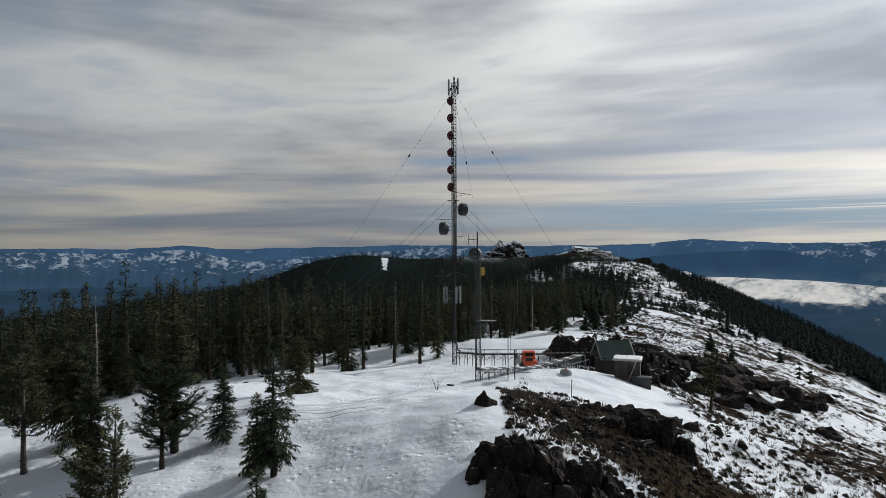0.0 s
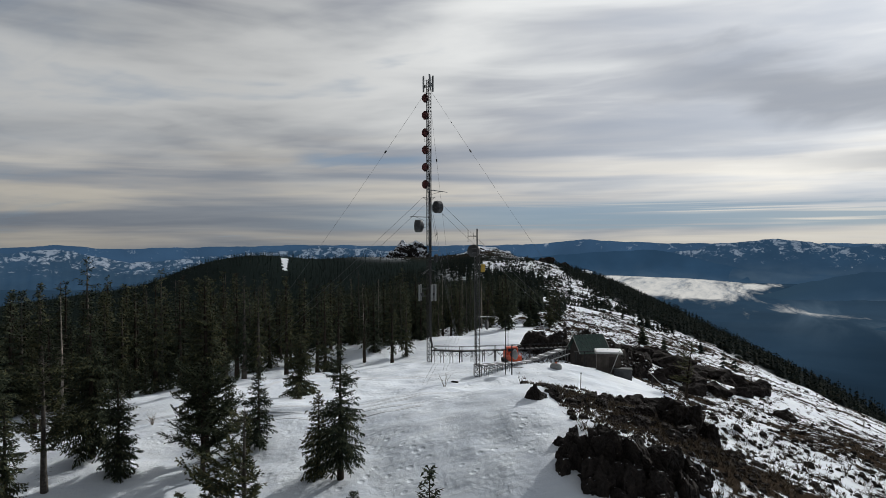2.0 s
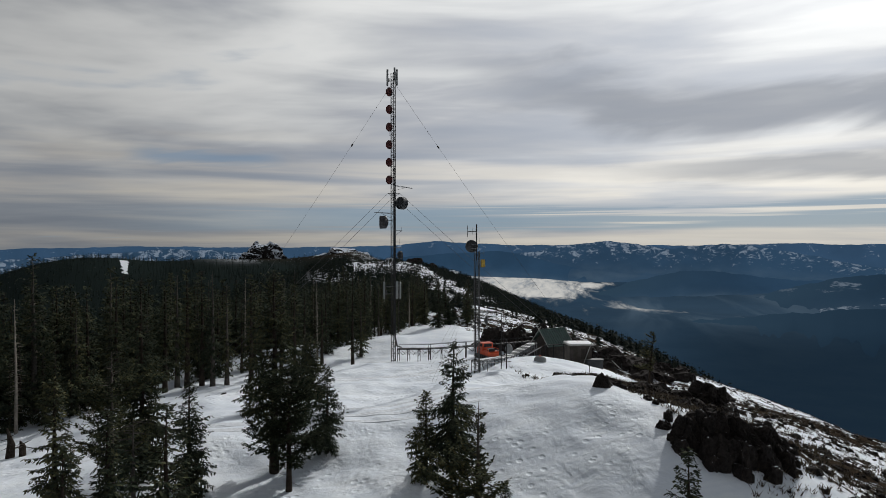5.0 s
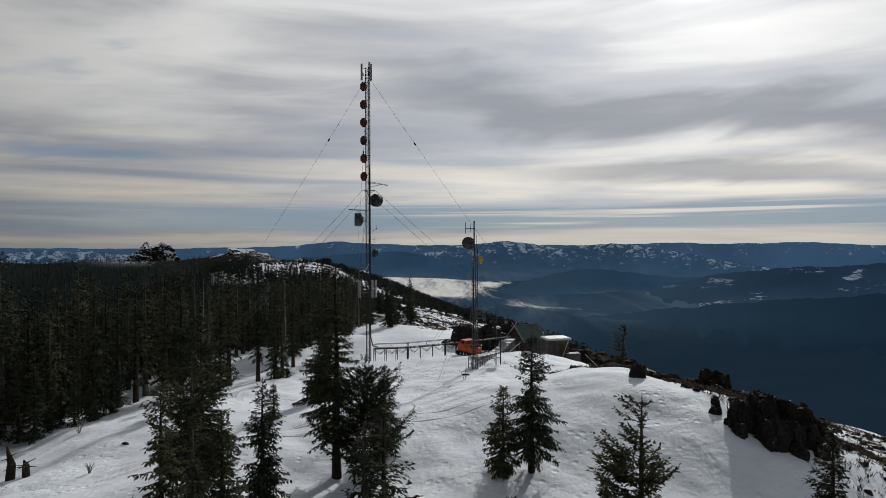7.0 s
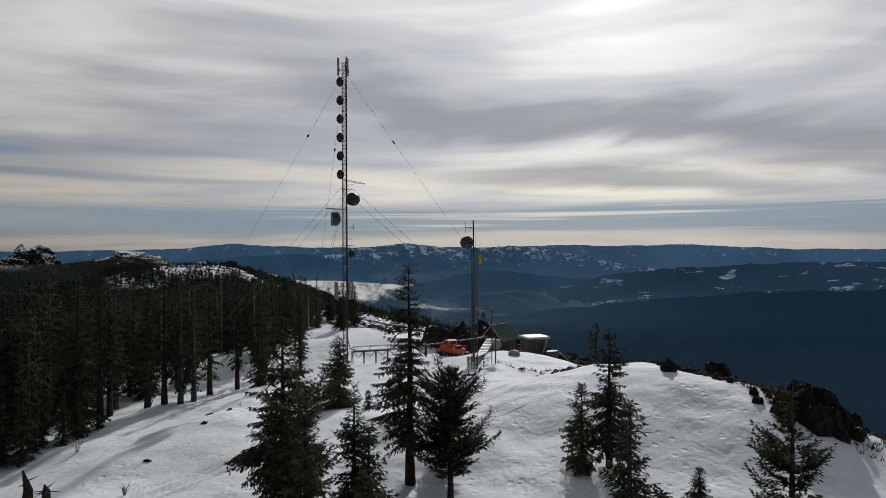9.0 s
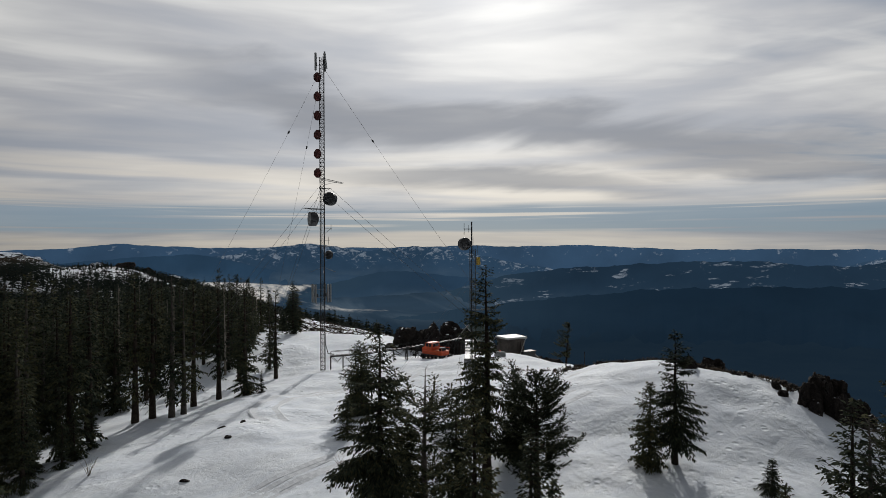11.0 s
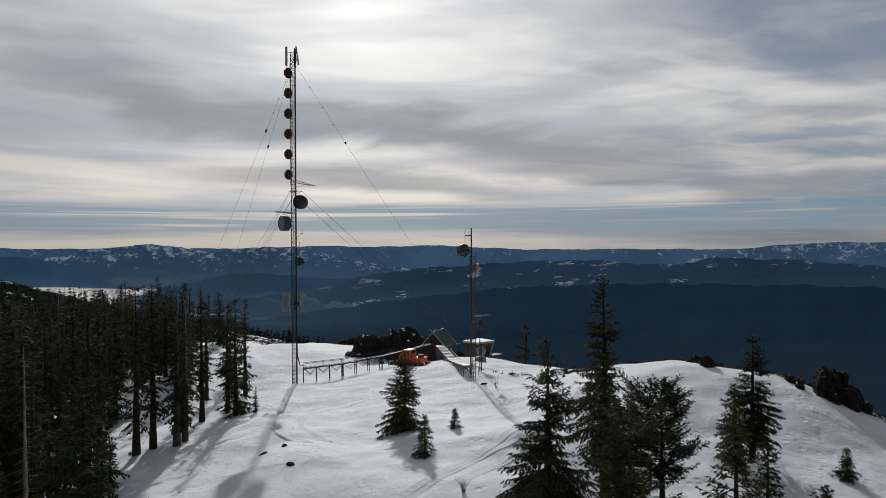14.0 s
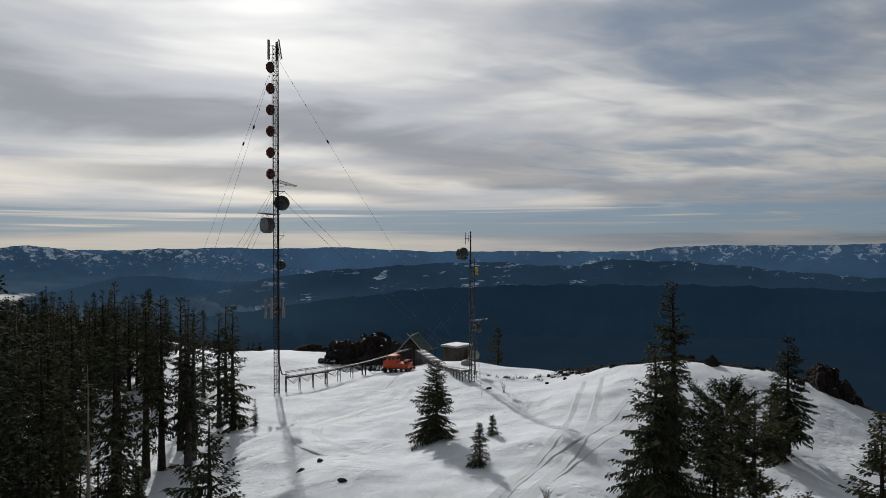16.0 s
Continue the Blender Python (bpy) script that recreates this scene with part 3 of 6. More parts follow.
def far_range(name, label, distance, line, mat, depth=900.0, rough=9.0, floor=-236.0, seed=1, rows=16, fade=16.0):
    """A range of hills: its skyline is given by a few azimuths and heights; spurs run down towards the viewer."""
    line = np.array(line, float)
    steps = int((line[-1, 0] - line[0, 0]) / 0.10) + 1
    a = np.linspace(line[0, 0], line[-1, 0], steps)
    w = np.hanning(21) / np.hanning(21).sum()
    top = np.convolve(np.pad(np.interp(a, line[:, 0], line[:, 1]), 10, mode="edge"), w, "valid")
    rng = np.random.RandomState(seed)
    jag = np.zeros(steps)
    for wave, k in ((5.0, 1.0), (2.3, 0.6), (1.1, 0.36), (0.55, 0.2), (0.27, 0.1)):
        jag += k * np.sin(a * math.tau / wave + rng.uniform(0, 6.28) + 0.8 * np.sin(a * math.tau / (wave * 2.7) + rng.uniform(0, 6.28)))
    top = top + jag * rough * 0.35
    pts, high = [], []
    for row in range(rows):
        f = row / (rows - 1)
        spur = np.zeros(steps)
        for wave, k in ((3.4, 1.0), (1.5, 0.5), (0.7, 0.22)):
            spur += k * np.sin(a * math.tau / wave + seed + 2.0 * f)
        z = top * (1 - f ** 0.62) + floor * f ** 0.62 + spur * rough * 0.8 * math.sin(math.pi * f)
        r = distance - depth * f
        pts.append(np.stack([r * np.sin(np.radians(a)), r * np.cos(np.radians(a)), z], -1))
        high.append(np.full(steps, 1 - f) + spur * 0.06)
    pts, high = np.concatenate(pts), np.concatenate(high)
    i, j = np.meshgrid(np.arange(rows - 1), np.arange(steps - 1), indexing="ij")
    quads = np.stack([i * steps + j, (i + 1) * steps + j, (i + 1) * steps + j + 1, i * steps + j + 1], -1).reshape(-1, 4)
    me = bpy.data.meshes.new(name)
    me.from_pydata(pts.tolist(), [], [tuple(q) for q in quads.tolist()])
    me.attributes.new("high", "FLOAT", "POINT").data.foreach_set("value", high.astype(np.float32))
    # how far the painted haze takes over at the range's first end
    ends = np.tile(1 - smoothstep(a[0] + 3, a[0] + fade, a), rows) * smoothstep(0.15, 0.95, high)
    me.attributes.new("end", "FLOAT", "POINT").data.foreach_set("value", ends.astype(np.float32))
    me.polygons.foreach_set("use_smooth", [True] * len(me.polygons))
    me.materials.append(mat)
    me.update()
    tagged(new(name, me), label, "mountains", kind="structure")


def make_valley():
    a = np.radians(np.linspace(-60, 130, 381))
    r = np.geomspace(420, 4900, 124)
    A, R = np.meshgrid(a, r)
    X, Y = R * np.sin(A), R * np.cos(A)
    rng = np.random.RandomState(3)
    Z = np.full(X.shape, -200.0)
    for wave, k in ((1700, 9), (900, 6), (430, 3)):
        for _ in range(3):
            t, p = rng.uniform(0, 6.28, 2)
            Z += k * np.sin((X * math.cos(t) + Y * math.sin(t)) * 6.28 / wave + p) * 0.6
    D = np.degrees(A)
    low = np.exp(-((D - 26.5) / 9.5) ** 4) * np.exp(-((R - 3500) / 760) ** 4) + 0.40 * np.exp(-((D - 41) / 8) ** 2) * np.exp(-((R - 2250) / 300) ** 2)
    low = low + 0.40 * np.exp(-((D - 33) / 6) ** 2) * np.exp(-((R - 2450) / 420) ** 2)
    rows, cols = X.shape
    i, j = np.meshgrid(np.arange(rows - 1), np.arange(cols - 1), indexing="ij")
    quads = np.stack([i * cols + j, i * cols + j + 1, (i + 1) * cols + j + 1, (i + 1) * cols + j], -1).reshape(-1, 4)
    me = bpy.data.meshes.new("backdrop_valley")
    me.from_pydata(np.stack([X, Y, Z], -1).reshape(-1, 3).tolist(), [], [tuple(q) for q in quads.tolist()])
    # deep: darker painted haze close by; veil: pale haze painted in
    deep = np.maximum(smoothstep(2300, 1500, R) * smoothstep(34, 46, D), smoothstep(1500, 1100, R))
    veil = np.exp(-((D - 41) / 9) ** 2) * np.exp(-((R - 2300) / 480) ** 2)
    for name, values in (("deep", deep), ("veil", veil)):
        me.attributes.new(name, "FLOAT", "POINT").data.foreach_set("value", values.ravel().astype(np.float32))
    me.attributes.new("fog", "FLOAT", "POINT").data.foreach_set("value", low.ravel().astype(np.float32))
    me.polygons.foreach_set("use_smooth", [True] * len(me.polygons))
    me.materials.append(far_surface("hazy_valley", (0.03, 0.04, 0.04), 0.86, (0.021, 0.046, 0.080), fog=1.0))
    me.update()
    tagged(new("backdrop_valley", me), "dark blue forested valley with a sea of pale fog", "valley", kind="structure")


make_valley()
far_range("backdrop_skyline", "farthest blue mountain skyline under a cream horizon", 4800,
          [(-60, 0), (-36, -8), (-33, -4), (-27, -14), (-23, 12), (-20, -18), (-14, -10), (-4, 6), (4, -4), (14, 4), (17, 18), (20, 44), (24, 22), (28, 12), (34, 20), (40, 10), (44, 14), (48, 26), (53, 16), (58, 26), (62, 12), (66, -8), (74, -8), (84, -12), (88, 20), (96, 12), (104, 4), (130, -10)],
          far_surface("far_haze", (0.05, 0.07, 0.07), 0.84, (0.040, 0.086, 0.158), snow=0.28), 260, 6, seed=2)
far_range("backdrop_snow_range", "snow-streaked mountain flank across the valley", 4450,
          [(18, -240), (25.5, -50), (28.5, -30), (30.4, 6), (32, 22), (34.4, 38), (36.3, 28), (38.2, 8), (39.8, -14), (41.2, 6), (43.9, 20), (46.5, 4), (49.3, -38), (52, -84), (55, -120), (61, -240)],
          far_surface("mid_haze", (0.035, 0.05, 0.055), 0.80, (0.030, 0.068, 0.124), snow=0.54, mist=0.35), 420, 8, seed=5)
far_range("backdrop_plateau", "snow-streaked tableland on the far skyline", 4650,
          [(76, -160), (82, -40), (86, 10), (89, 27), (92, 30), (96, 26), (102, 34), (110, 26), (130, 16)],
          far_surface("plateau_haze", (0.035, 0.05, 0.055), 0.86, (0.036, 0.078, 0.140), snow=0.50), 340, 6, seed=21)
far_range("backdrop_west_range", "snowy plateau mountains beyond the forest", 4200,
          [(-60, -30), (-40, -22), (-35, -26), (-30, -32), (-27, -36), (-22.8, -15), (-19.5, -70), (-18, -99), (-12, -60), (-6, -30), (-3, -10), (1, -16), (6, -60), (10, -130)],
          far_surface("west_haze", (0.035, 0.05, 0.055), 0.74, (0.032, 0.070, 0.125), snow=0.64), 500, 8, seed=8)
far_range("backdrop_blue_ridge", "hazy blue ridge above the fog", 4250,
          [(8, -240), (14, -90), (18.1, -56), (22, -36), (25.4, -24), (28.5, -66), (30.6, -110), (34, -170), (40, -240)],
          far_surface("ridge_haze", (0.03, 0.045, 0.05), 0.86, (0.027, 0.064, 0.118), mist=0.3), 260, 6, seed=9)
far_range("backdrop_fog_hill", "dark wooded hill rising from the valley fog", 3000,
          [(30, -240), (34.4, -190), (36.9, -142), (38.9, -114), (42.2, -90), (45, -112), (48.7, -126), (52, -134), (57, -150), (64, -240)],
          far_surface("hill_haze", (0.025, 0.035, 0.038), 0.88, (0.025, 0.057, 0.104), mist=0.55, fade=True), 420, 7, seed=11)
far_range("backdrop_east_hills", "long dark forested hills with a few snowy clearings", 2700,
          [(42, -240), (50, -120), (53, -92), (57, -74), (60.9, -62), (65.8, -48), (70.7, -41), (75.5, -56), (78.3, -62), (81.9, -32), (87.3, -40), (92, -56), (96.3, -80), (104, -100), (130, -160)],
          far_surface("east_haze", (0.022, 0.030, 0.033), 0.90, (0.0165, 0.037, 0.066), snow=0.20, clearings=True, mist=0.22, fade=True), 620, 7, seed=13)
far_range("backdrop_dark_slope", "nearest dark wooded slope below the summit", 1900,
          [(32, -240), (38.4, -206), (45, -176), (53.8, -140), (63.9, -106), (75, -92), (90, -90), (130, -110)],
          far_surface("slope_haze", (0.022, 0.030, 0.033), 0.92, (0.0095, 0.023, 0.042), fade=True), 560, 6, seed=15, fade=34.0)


# ---------------------------------------------------------------- trees
def trunk_form(rng, height, radius, lean=0.0, sides=8):
    form = Form()
    n = 7
    wob = [(0.0, 0.0)]
    for k in range(n):
        wob.append((wob[-1][0] + rng.uniform(-1, 1) * 0.012 * height / 4 + lean * height / n, wob[-1][1] + rng.uniform(-1, 1) * 0.012 * height / 4))
    for k in range(n):
        za, zb = height * k / n - (0.5 if k == 0 else 0), height * (k + 1) / n
        ra, rb = radius * (1 - k / n) ** 0.85 * (1.25 if k == 0 else 1), radius * (1 - (k + 1) / n) ** 0.85 + 0.008
        form.tube((*wob[k], za), (*wob[k + 1], zb), ra, rb, sides, caps=k == n - 1)
    spine = lambda z: tuple(np.interp(z, np.linspace(0, height, n + 1), [w[i] for w in wob]) for i in (0, 1))
    return form, spine


class Sprays:
    """Many small kites of needles, kept as points, directions and widths."""

    def __init__(self):
        self.p, self.d, self.w = [], [], []

    def put(self, p, d, w):
        self.p.append(p)
        self.d.append(d)
        self.w.append(w)

    def mesh(self, name, mat, seed):
        rng = np.random.RandomState(seed)
        p, d, w = np.array(self.p), np.array(self.d), np.array(self.w)[:, None]
        size = np.linalg.norm(d, axis=1)[:, None]
        tilt = np.concatenate([rng.uniform(-0.55, 0.55, (len(p), 2)), np.ones((len(p), 1))], 1)
        side = np.cross(d, tilt)
        side = side / (np.linalg.norm(side, axis=1)[:, None] + 1e-6) * w
        dip = np.concatenate([np.zeros((len(p), 2)), -0.10 * size], 1)
        at = rng.uniform(0.35, 0.6, (len(p), 1))
        pts = np.stack([p, p + d * at + side + dip * 0.6, p + d + dip * 1.6, p + d * at - side + dip * 0.6], 1).reshape(-1, 3)
        k = np.arange(len(p))[:, None] * 4
        me = bpy.data.meshes.new(name)
        me.from_pydata(pts.tolist(), [], (k + np.array([[0, 1, 2, 3]])).tolist())
        me.materials.append(mat)
        me.update()
        return me


def conifer_meshes(seed, mats, height, radius, bare=0.12, style="fir", broken=0.0, detail=1.0, lean=0.0, flag=None, ragged=0.3):
    """Trunk and crown of one conifer. A fir's boughs sweep out and droop, each one a frond of side twigs;
    a pine's boughs rise and end in tufts. detail sets how fine the sprays are; flag: the side that the wind left."""
    rng = random.Random(seed)
    limbs, spine = trunk_form(rng, height, height * 0.018 + 0.05, lean)
    sprays = Sprays()
    z0, top = bare * height, height * (1 - broken)
    step = (0.235 if style == "fir" else 0.25) * (height / 9) ** 0.5 / detail ** 0.5
    lop, lopped = rng.uniform(0, 6.28), rng.uniform(0.05, 0.25)
    gaps = [(rng.uniform(0, 6.28), rng.uniform(z0, top), rng.uniform(0.3, 0.9) * height / 9, rng.uniform(0.4, 0.9)) for _ in range(int(height * 0.9))]
    spray = 0.185 / detail ** 0.42 * min(1.0, 0.45 + height / 12)

    def frond(p, d, length, width):
        """One twig's needles: a chain of kites that hangs a little more towards its end."""
        n = max(1, round(length / (spray * 0.75)))
        for k in range(n):
            jit = Vector((rng.uniform(-0.3, 0.3), rng.uniform(-0.3, 0.3), rng.uniform(-0.45, 0.2) - 0.12 * k))
            q = p + d * (length * k / n)
            e = (d + jit).normalized() * spray * rng.uniform(0.75, 1.35)
            sprays.put(q[:], e[:], width * rng.uniform(0.7, 1.3))

    z = z0
    while z < top:
        f = (z - z0) / (height - z0)
        if style == "fir":
            reach = radius * (1 - f) ** 0.62 * min(1.0, 0.62 + f * 2.6) * (0.90 + 0.13 * math.sin(z * 2.1 / max(height / 9, 0.4) + seed)) + 0.08 * height / 9
            count = 8 if f < 0.7 else 6
        else:
            reach = radius * math.sin(math.pi * min(1, 0.28 + 0.66 * f)) ** 0.8 * (0.82 + 0.3 * math.sin(z * 2.3 + seed)) + 0.12
            count = 7
        start = rng.uniform(0, 6.28)
        for b in range(count):
            a = start + b * math.tau / count + rng.uniform(-0.4, 0.4)
            hole = any(abs((a - ga + 3.14) % 6.28 - 3.14) < gw and abs(z - gz) < gh for ga, gz, gh, gw in gaps)
            if rng.random() < 0.06 + ragged * 0.2 or (hole and rng.random() < 0.8):
                continue
            length = reach * rng.uniform(1 - ragged * 1.3, 1.12) * (1 + lopped * math.cos(a - lop))
            if flag is not None:
                length *= (0.75 + 0.45 * math.cos(a - flag)) * (1.35 - 0.6 * f)
            if length < 0.08:
                continue
            h = z + rng.uniform(-0.5, 0.5) * step
            sx, sy = spine(h)
            ca, sa = math.cos(a), math.sin(a)
            if style == "fir":
                slope, droop, lift = 0.50 - 0.72 * (1 - f) ** 0.7 + rng.uniform(-0.12, 0.12), 0.42 * (1 - f) + 0.05, 0.20
            else:
                slope, droop, lift = 0.05 + 0.5 * f + rng.uniform(-0.15, 0.15), 0.30, 0.42
            bend = rng.uniform(-0.25, 0.25)

            def bough(u):
                r, o = u * length, bend * length * u * u
                return Vector((sx + ca * r - sa * o, sy + sa * r + ca * o, h + r * slope - droop * length * u * u + lift * length * u ** 3))

            limbs.tube(bough(0), bough(0.5), 0.010 + 0.010 * length, 0.011, 3, caps=False)
            limbs.tube(bough(0.5), bough(0.95), 0.011, 0.004, 3, caps=False)
            if style == "fir":
                n = max(3, int(length / (0.13 / detail ** 0.5)))
                for k in range(n):
                    u = 0.10 + 0.90 * (k + rng.random() * 0.8) / n
                    p = bough(u)
                    ahead = (bough(u + 0.06) - p).normalized()
                    across = Vector((-ahead.y, ahead.x, 0)).normalized()
                    twig = (0.46 * length * (1.04 - u) ** 0.75 * min(1.0, 0.35 + u * 2.0) + 0.10) * rng.uniform(0.6, 1.2)
                    for way in (1, -1):
                        d = (ahead * rng.uniform(0.55, 1.0) + across * way * rng.uniform(0.7, 1.1) + Vector((0, 0, rng.uniform(-0.55, 0.0)))).normalized()
                        frond(p, d, twig, spray * 0.27)
                    if k % 2:
                        frond(p, (ahead + Vector((0, 0, rng.uniform(-0.9, 0.3)))).normalized(), spray * 1.6, spray * 0.28)
                frond(bough(0.86), (bough(1.0) - bough(0.86)).normalized(), 0.16 * length + 0.08, spray * 0.30)
            else:
                n = max(3, int(length / (0.12 / detail ** 0.5)))
                for k in range(n):
                    u = 0.24 + 0.78 * (k + rng.random()) / n
                    p = bough(min(u, 1.0))
                    ahead = (bough(u + 0.06) - bough(u - 0.02)).normalized()
                    across = Vector((-ahead.y, ahead.x, 0)).normalized()
                    twig = (0.26 * length * (1.15 - u) ** 0.5 + 0.16) * rng.uniform(0.6, 1.3)
                    for way in (1, -1, 0):
                        d = (ahead * rng.uniform(0.5, 1.0) + across * way * rng.uniform(0.5, 1.0) + Vector((0, 0, rng.uniform(-0.25, 0.75)))).normalized()
                        frond(p, d, twig * (1.0 if way else 0.8), spray * 0.28)
        z += step * rng.uniform(0.7, 1.3)
    if not broken:
        for k in range(int(14 * detail)):
            h = height * (1 - 0.055 * rng.random())
            sx, sy = spine(h)
            a = rng.uniform(0, 6.28)
            sprays.put((sx, sy, h - 0.04), (Vector((math.cos(a) * 0.6, math.sin(a) * 0.6, 0.6)) * spray * (0.35 + 9 * (1 - h / height)))[:], spray * 0.28)
    # dead twigs on the lower stem, and bare stubs along a broken leader
    for _ in range(int(10 * bare * height) + (int(16 * broken * height) if broken else 2)):
        low = not broken or rng.random() < 0.45
        h = (rng.uniform(0.05, max(bare * 1.25, 0.12)) if low else rng.uniform(1 - broken * 1.15, 0.99)) * height
        a, r = rng.uniform(0, 6.28), rng.uniform(0.2, 0.75) * min(1.0, radius * 0.6)
        sx, sy = spine(h)
        tip = Vector((sx + math.cos(a) * r, sy + math.sin(a) * r, h + rng.uniform(-0.4, 0.15) * r if low else h + rng.uniform(-0.1, 0.5) * r))
        limbs.tube((sx, sy, h), tip, 0.016, 0.005, 3, caps=False)
    return limbs.mesh("trunk", mats[0], True), sprays.mesh("crown", mats[1], seed)


def tree(name, label, x, y, meshes, mats, turn=0.0, scale=1.0, group="", sink=0.12):
    ob = thing(name, label, "tree", pose(x, y, ground_z(x, y) - sink, 0, 0, turn) @ Matrix.Scale(scale, 4), group)
    part("trunk", meshes[0], mats[0], ob)
    if meshes[1] is not None:
        part("crown", meshes[1], mats[1], ob)
    return ob


FIR_MATS, PINE_MATS = (BARK, FIR), (BARK, PINE)
# the trees that stand alone in the open snow: x, y, height, crown radius, style, bare stem, broken top
SINGLE_TREES = [
    ("fir_tree", "tall dark fir with a long bare stem in the snow", -19.95, 48.4, 13.4, 2.25, "fir", 0.20, 0.0),
    ("pine_tree", "bushy pine with a thick stem and open boughs", -19.45, 45.2, 7.4, 2.3, "pine", 0.24, 0.0),
    ("fir_tree", "broad dark fir with layered boughs", -27.8, 49.0, 10.2, 2.5, "fir", 0.10, 0.0),
    ("fir_tree", "narrow dense young fir", -25.1, 46.2, 7.0, 1.45, "fir", 0.04, 0.0),
    ("pine_tree", "old thin pine with a broken grey top", -29.0, 44.6, 9.4, 2.0, "pine", 0.30, 0.20),
    ("fir_tree", "slender fir with a bare lower stem", -10.3, 41.2, 8.3, 1.85, "fir", 0.19, 0.0),
    ("fir_tree", "smaller fir beside its taller neighbour", -11.7, 42.2, 5.3, 1.25, "fir", 0.08, 0.0),
    ("pine_tree", "wind-flagged pine with a bare grey leader", -14.1, 28.9, 9.6, 1.75, "pine", 0.05, 0.06),
    ("fir_tree", "slender fir with long drooping boughs near the slope edge", -25.6, 28.7, 11.6, 2.1, "fir", 0.08, 0.0),
    ("fir_tree", "thin grey-stemmed fir beside another", -26.6, 28.1, 11.4, 1.5, "fir", 0.12, 0.08),
    ("fir_tree", "young fir with snow round its foot", -16.4, 49.1, 5.9, 1.4, "fir", 0.10, 0.0),
    ("fir_tree", "full bushy fir alone on the open snow", -14.8, 66.1, 6.3, 2.0, "fir", 0.03, 0.0),
    ("fir_tree", "small fir leaning beside a fuller one", -20.6, 60.6, 2.8, 0.85, "fir", 0.02, 0.0),
    ("fir_tree", "knee-high fir seedling in the snow", -14.7, 61.6, 1.6, 0.55, "fir", 0.02, 0.0),
    ("fir_tree", "spreading fir at the forest's near corner", -42.2, 64.1, 11.7, 2.3, "fir", 0.06, 0.0),
    ("fir_tree", "full fir with a pointed crown", -30.9, 40.1, 9.8, 1.9, "fir", 0.05, 0.0),
    ("fir_tree", "narrow fir with short boughs", -28.6, 39.15, 8.3, 1.3, "fir", 0.05, 0.0),
    ("fir_tree", "young fir below the flight line", -30.1, 37.1, 7.8, 1.3, "fir", 0.06, 0.0),
    ("fir_tree", "small bushy fir half buried in a drift", -9.5, 35.8, 2.1, 0.8, "fir", 0.02, 0.0),
    ("fir_tree", "young fir on the lower snow slope", -17.8, 32.9, 4.8, 1.1, "fir", 0.03, 0.0),
    ("fir_tree", "pointed young fir below the rocks", -6.5, 25.5, 7.7, 1.4, "fir", 0.04, 0.0),
    ("fir_tree", "stout fir on the ridge behind the hut", 36.5, 150.0, 9.5, 2.0, "fir", 0.04, 0.0),
    ("fir_tree", "stout fir on the ridge behind the hut", 39.5, 156.0, 10.5, 2.1, "fir", 0.04, 0.0),
    ("fir_tree", "shorter fir on the ridge behind the hut", 34.0, 158.0, 8.0, 1.8, "fir", 0.04, 0.0),
    ("fir_tree", "shorter fir on the open ridge", 43.0, 163.0, 7.5, 1.6, "fir", 0.04, 0.0),
    ("fir_tree", "fir beyond the snowy crest", 21.6, 129.5, 9.6, 2.0, "fir", 0.08, 0.0),
    ("pine_tree", "lone sparse wind-bent pine on the far slope", 30.6, 74.9, 7.2, 1.3, "pine", 0.32, 0.0),
]
for number, (name, label, x, y, height, radius, style, bare, broken) in enumerate(SINGLE_TREES):
    mats = (GREYBARK if broken else BARK, PINE if style == "pine" else FIR)
    meshes = conifer_meshes(100 + number, mats, height, radius * 1.14, bare, style, broken, detail=0.45 if y > 100 else 1.3 if style == "pine" else 1.0, lean=0.11 if 20 < x < 33 and y < 90 else 0.0,
                            flag=3.4 if "flagged" in label else 2.6 if "bent" in label else None, ragged=0.8 if "bent" in label else 0.45 if "thin" in label or "long" in label else 0.3)
    tree(name, label, x, y, meshes, mats, turn=0 if "flagged" in label or "bent" in label else 37 * number)

# the forest's edge: repeats of a few trees
KINDS = []
for k, (height, radius, bare, style, broken) in enumerate([(13.5, 2.4, 0.05, "fir", 0), (14.0, 2.5, 0.08, "fir", 0), (12.5, 2.4, 0.03, "fir", 0), (14.0, 1.6, 0.14, "fir", 0.08), (13.0, 2.2, 0.06, "fir", 0), (11.0, 2.2, 0.12, "pine", 0), (13.0, 1.5, 0.24, "fir", 0.04), (13.5, 1.55, 0.18, "fir", 0)]):
    mats = PINE_MATS if style == "pine" else (GREYBARK, FIR) if k in (1, 3, 4) else FIR_MATS
    KINDS.append((conifer_meshes(300 + k, mats, height, radius, bare, style, broken, detail=0.34, ragged=0.42), mats, height))
snag_trunk, _ = trunk_form(random.Random(7), 11.0, 0.14)
snag_rng = random.Random(8)
for _ in range(70):
    h, a = snag_rng.uniform(1.5, 10.6), snag_rng.uniform(0, 6.28)
    r = (11.4 - h) * 0.10 * snag_rng.uniform(0.4, 1.2) + 0.12
    snag_trunk.tube((0, 0, h), (math.cos(a) * r, math.sin(a) * r, h - 0.25 * r), 0.022, 0.006, 3, caps=False)
SNAG = (snag_trunk.mesh("trunk", DEADWOOD, True), None)


def forest_edge(x):
    """Where the open snow ends, as y over x."""
    return np.interp(x, [-120, -60, -45, -39, -31, -25, -19, -13, -6, -2, 3, 10, 20, 34], [58.5, 66, 71.5, 74, 79, 84, 88, 91, 95, 99, 106, 116, 128, 146])


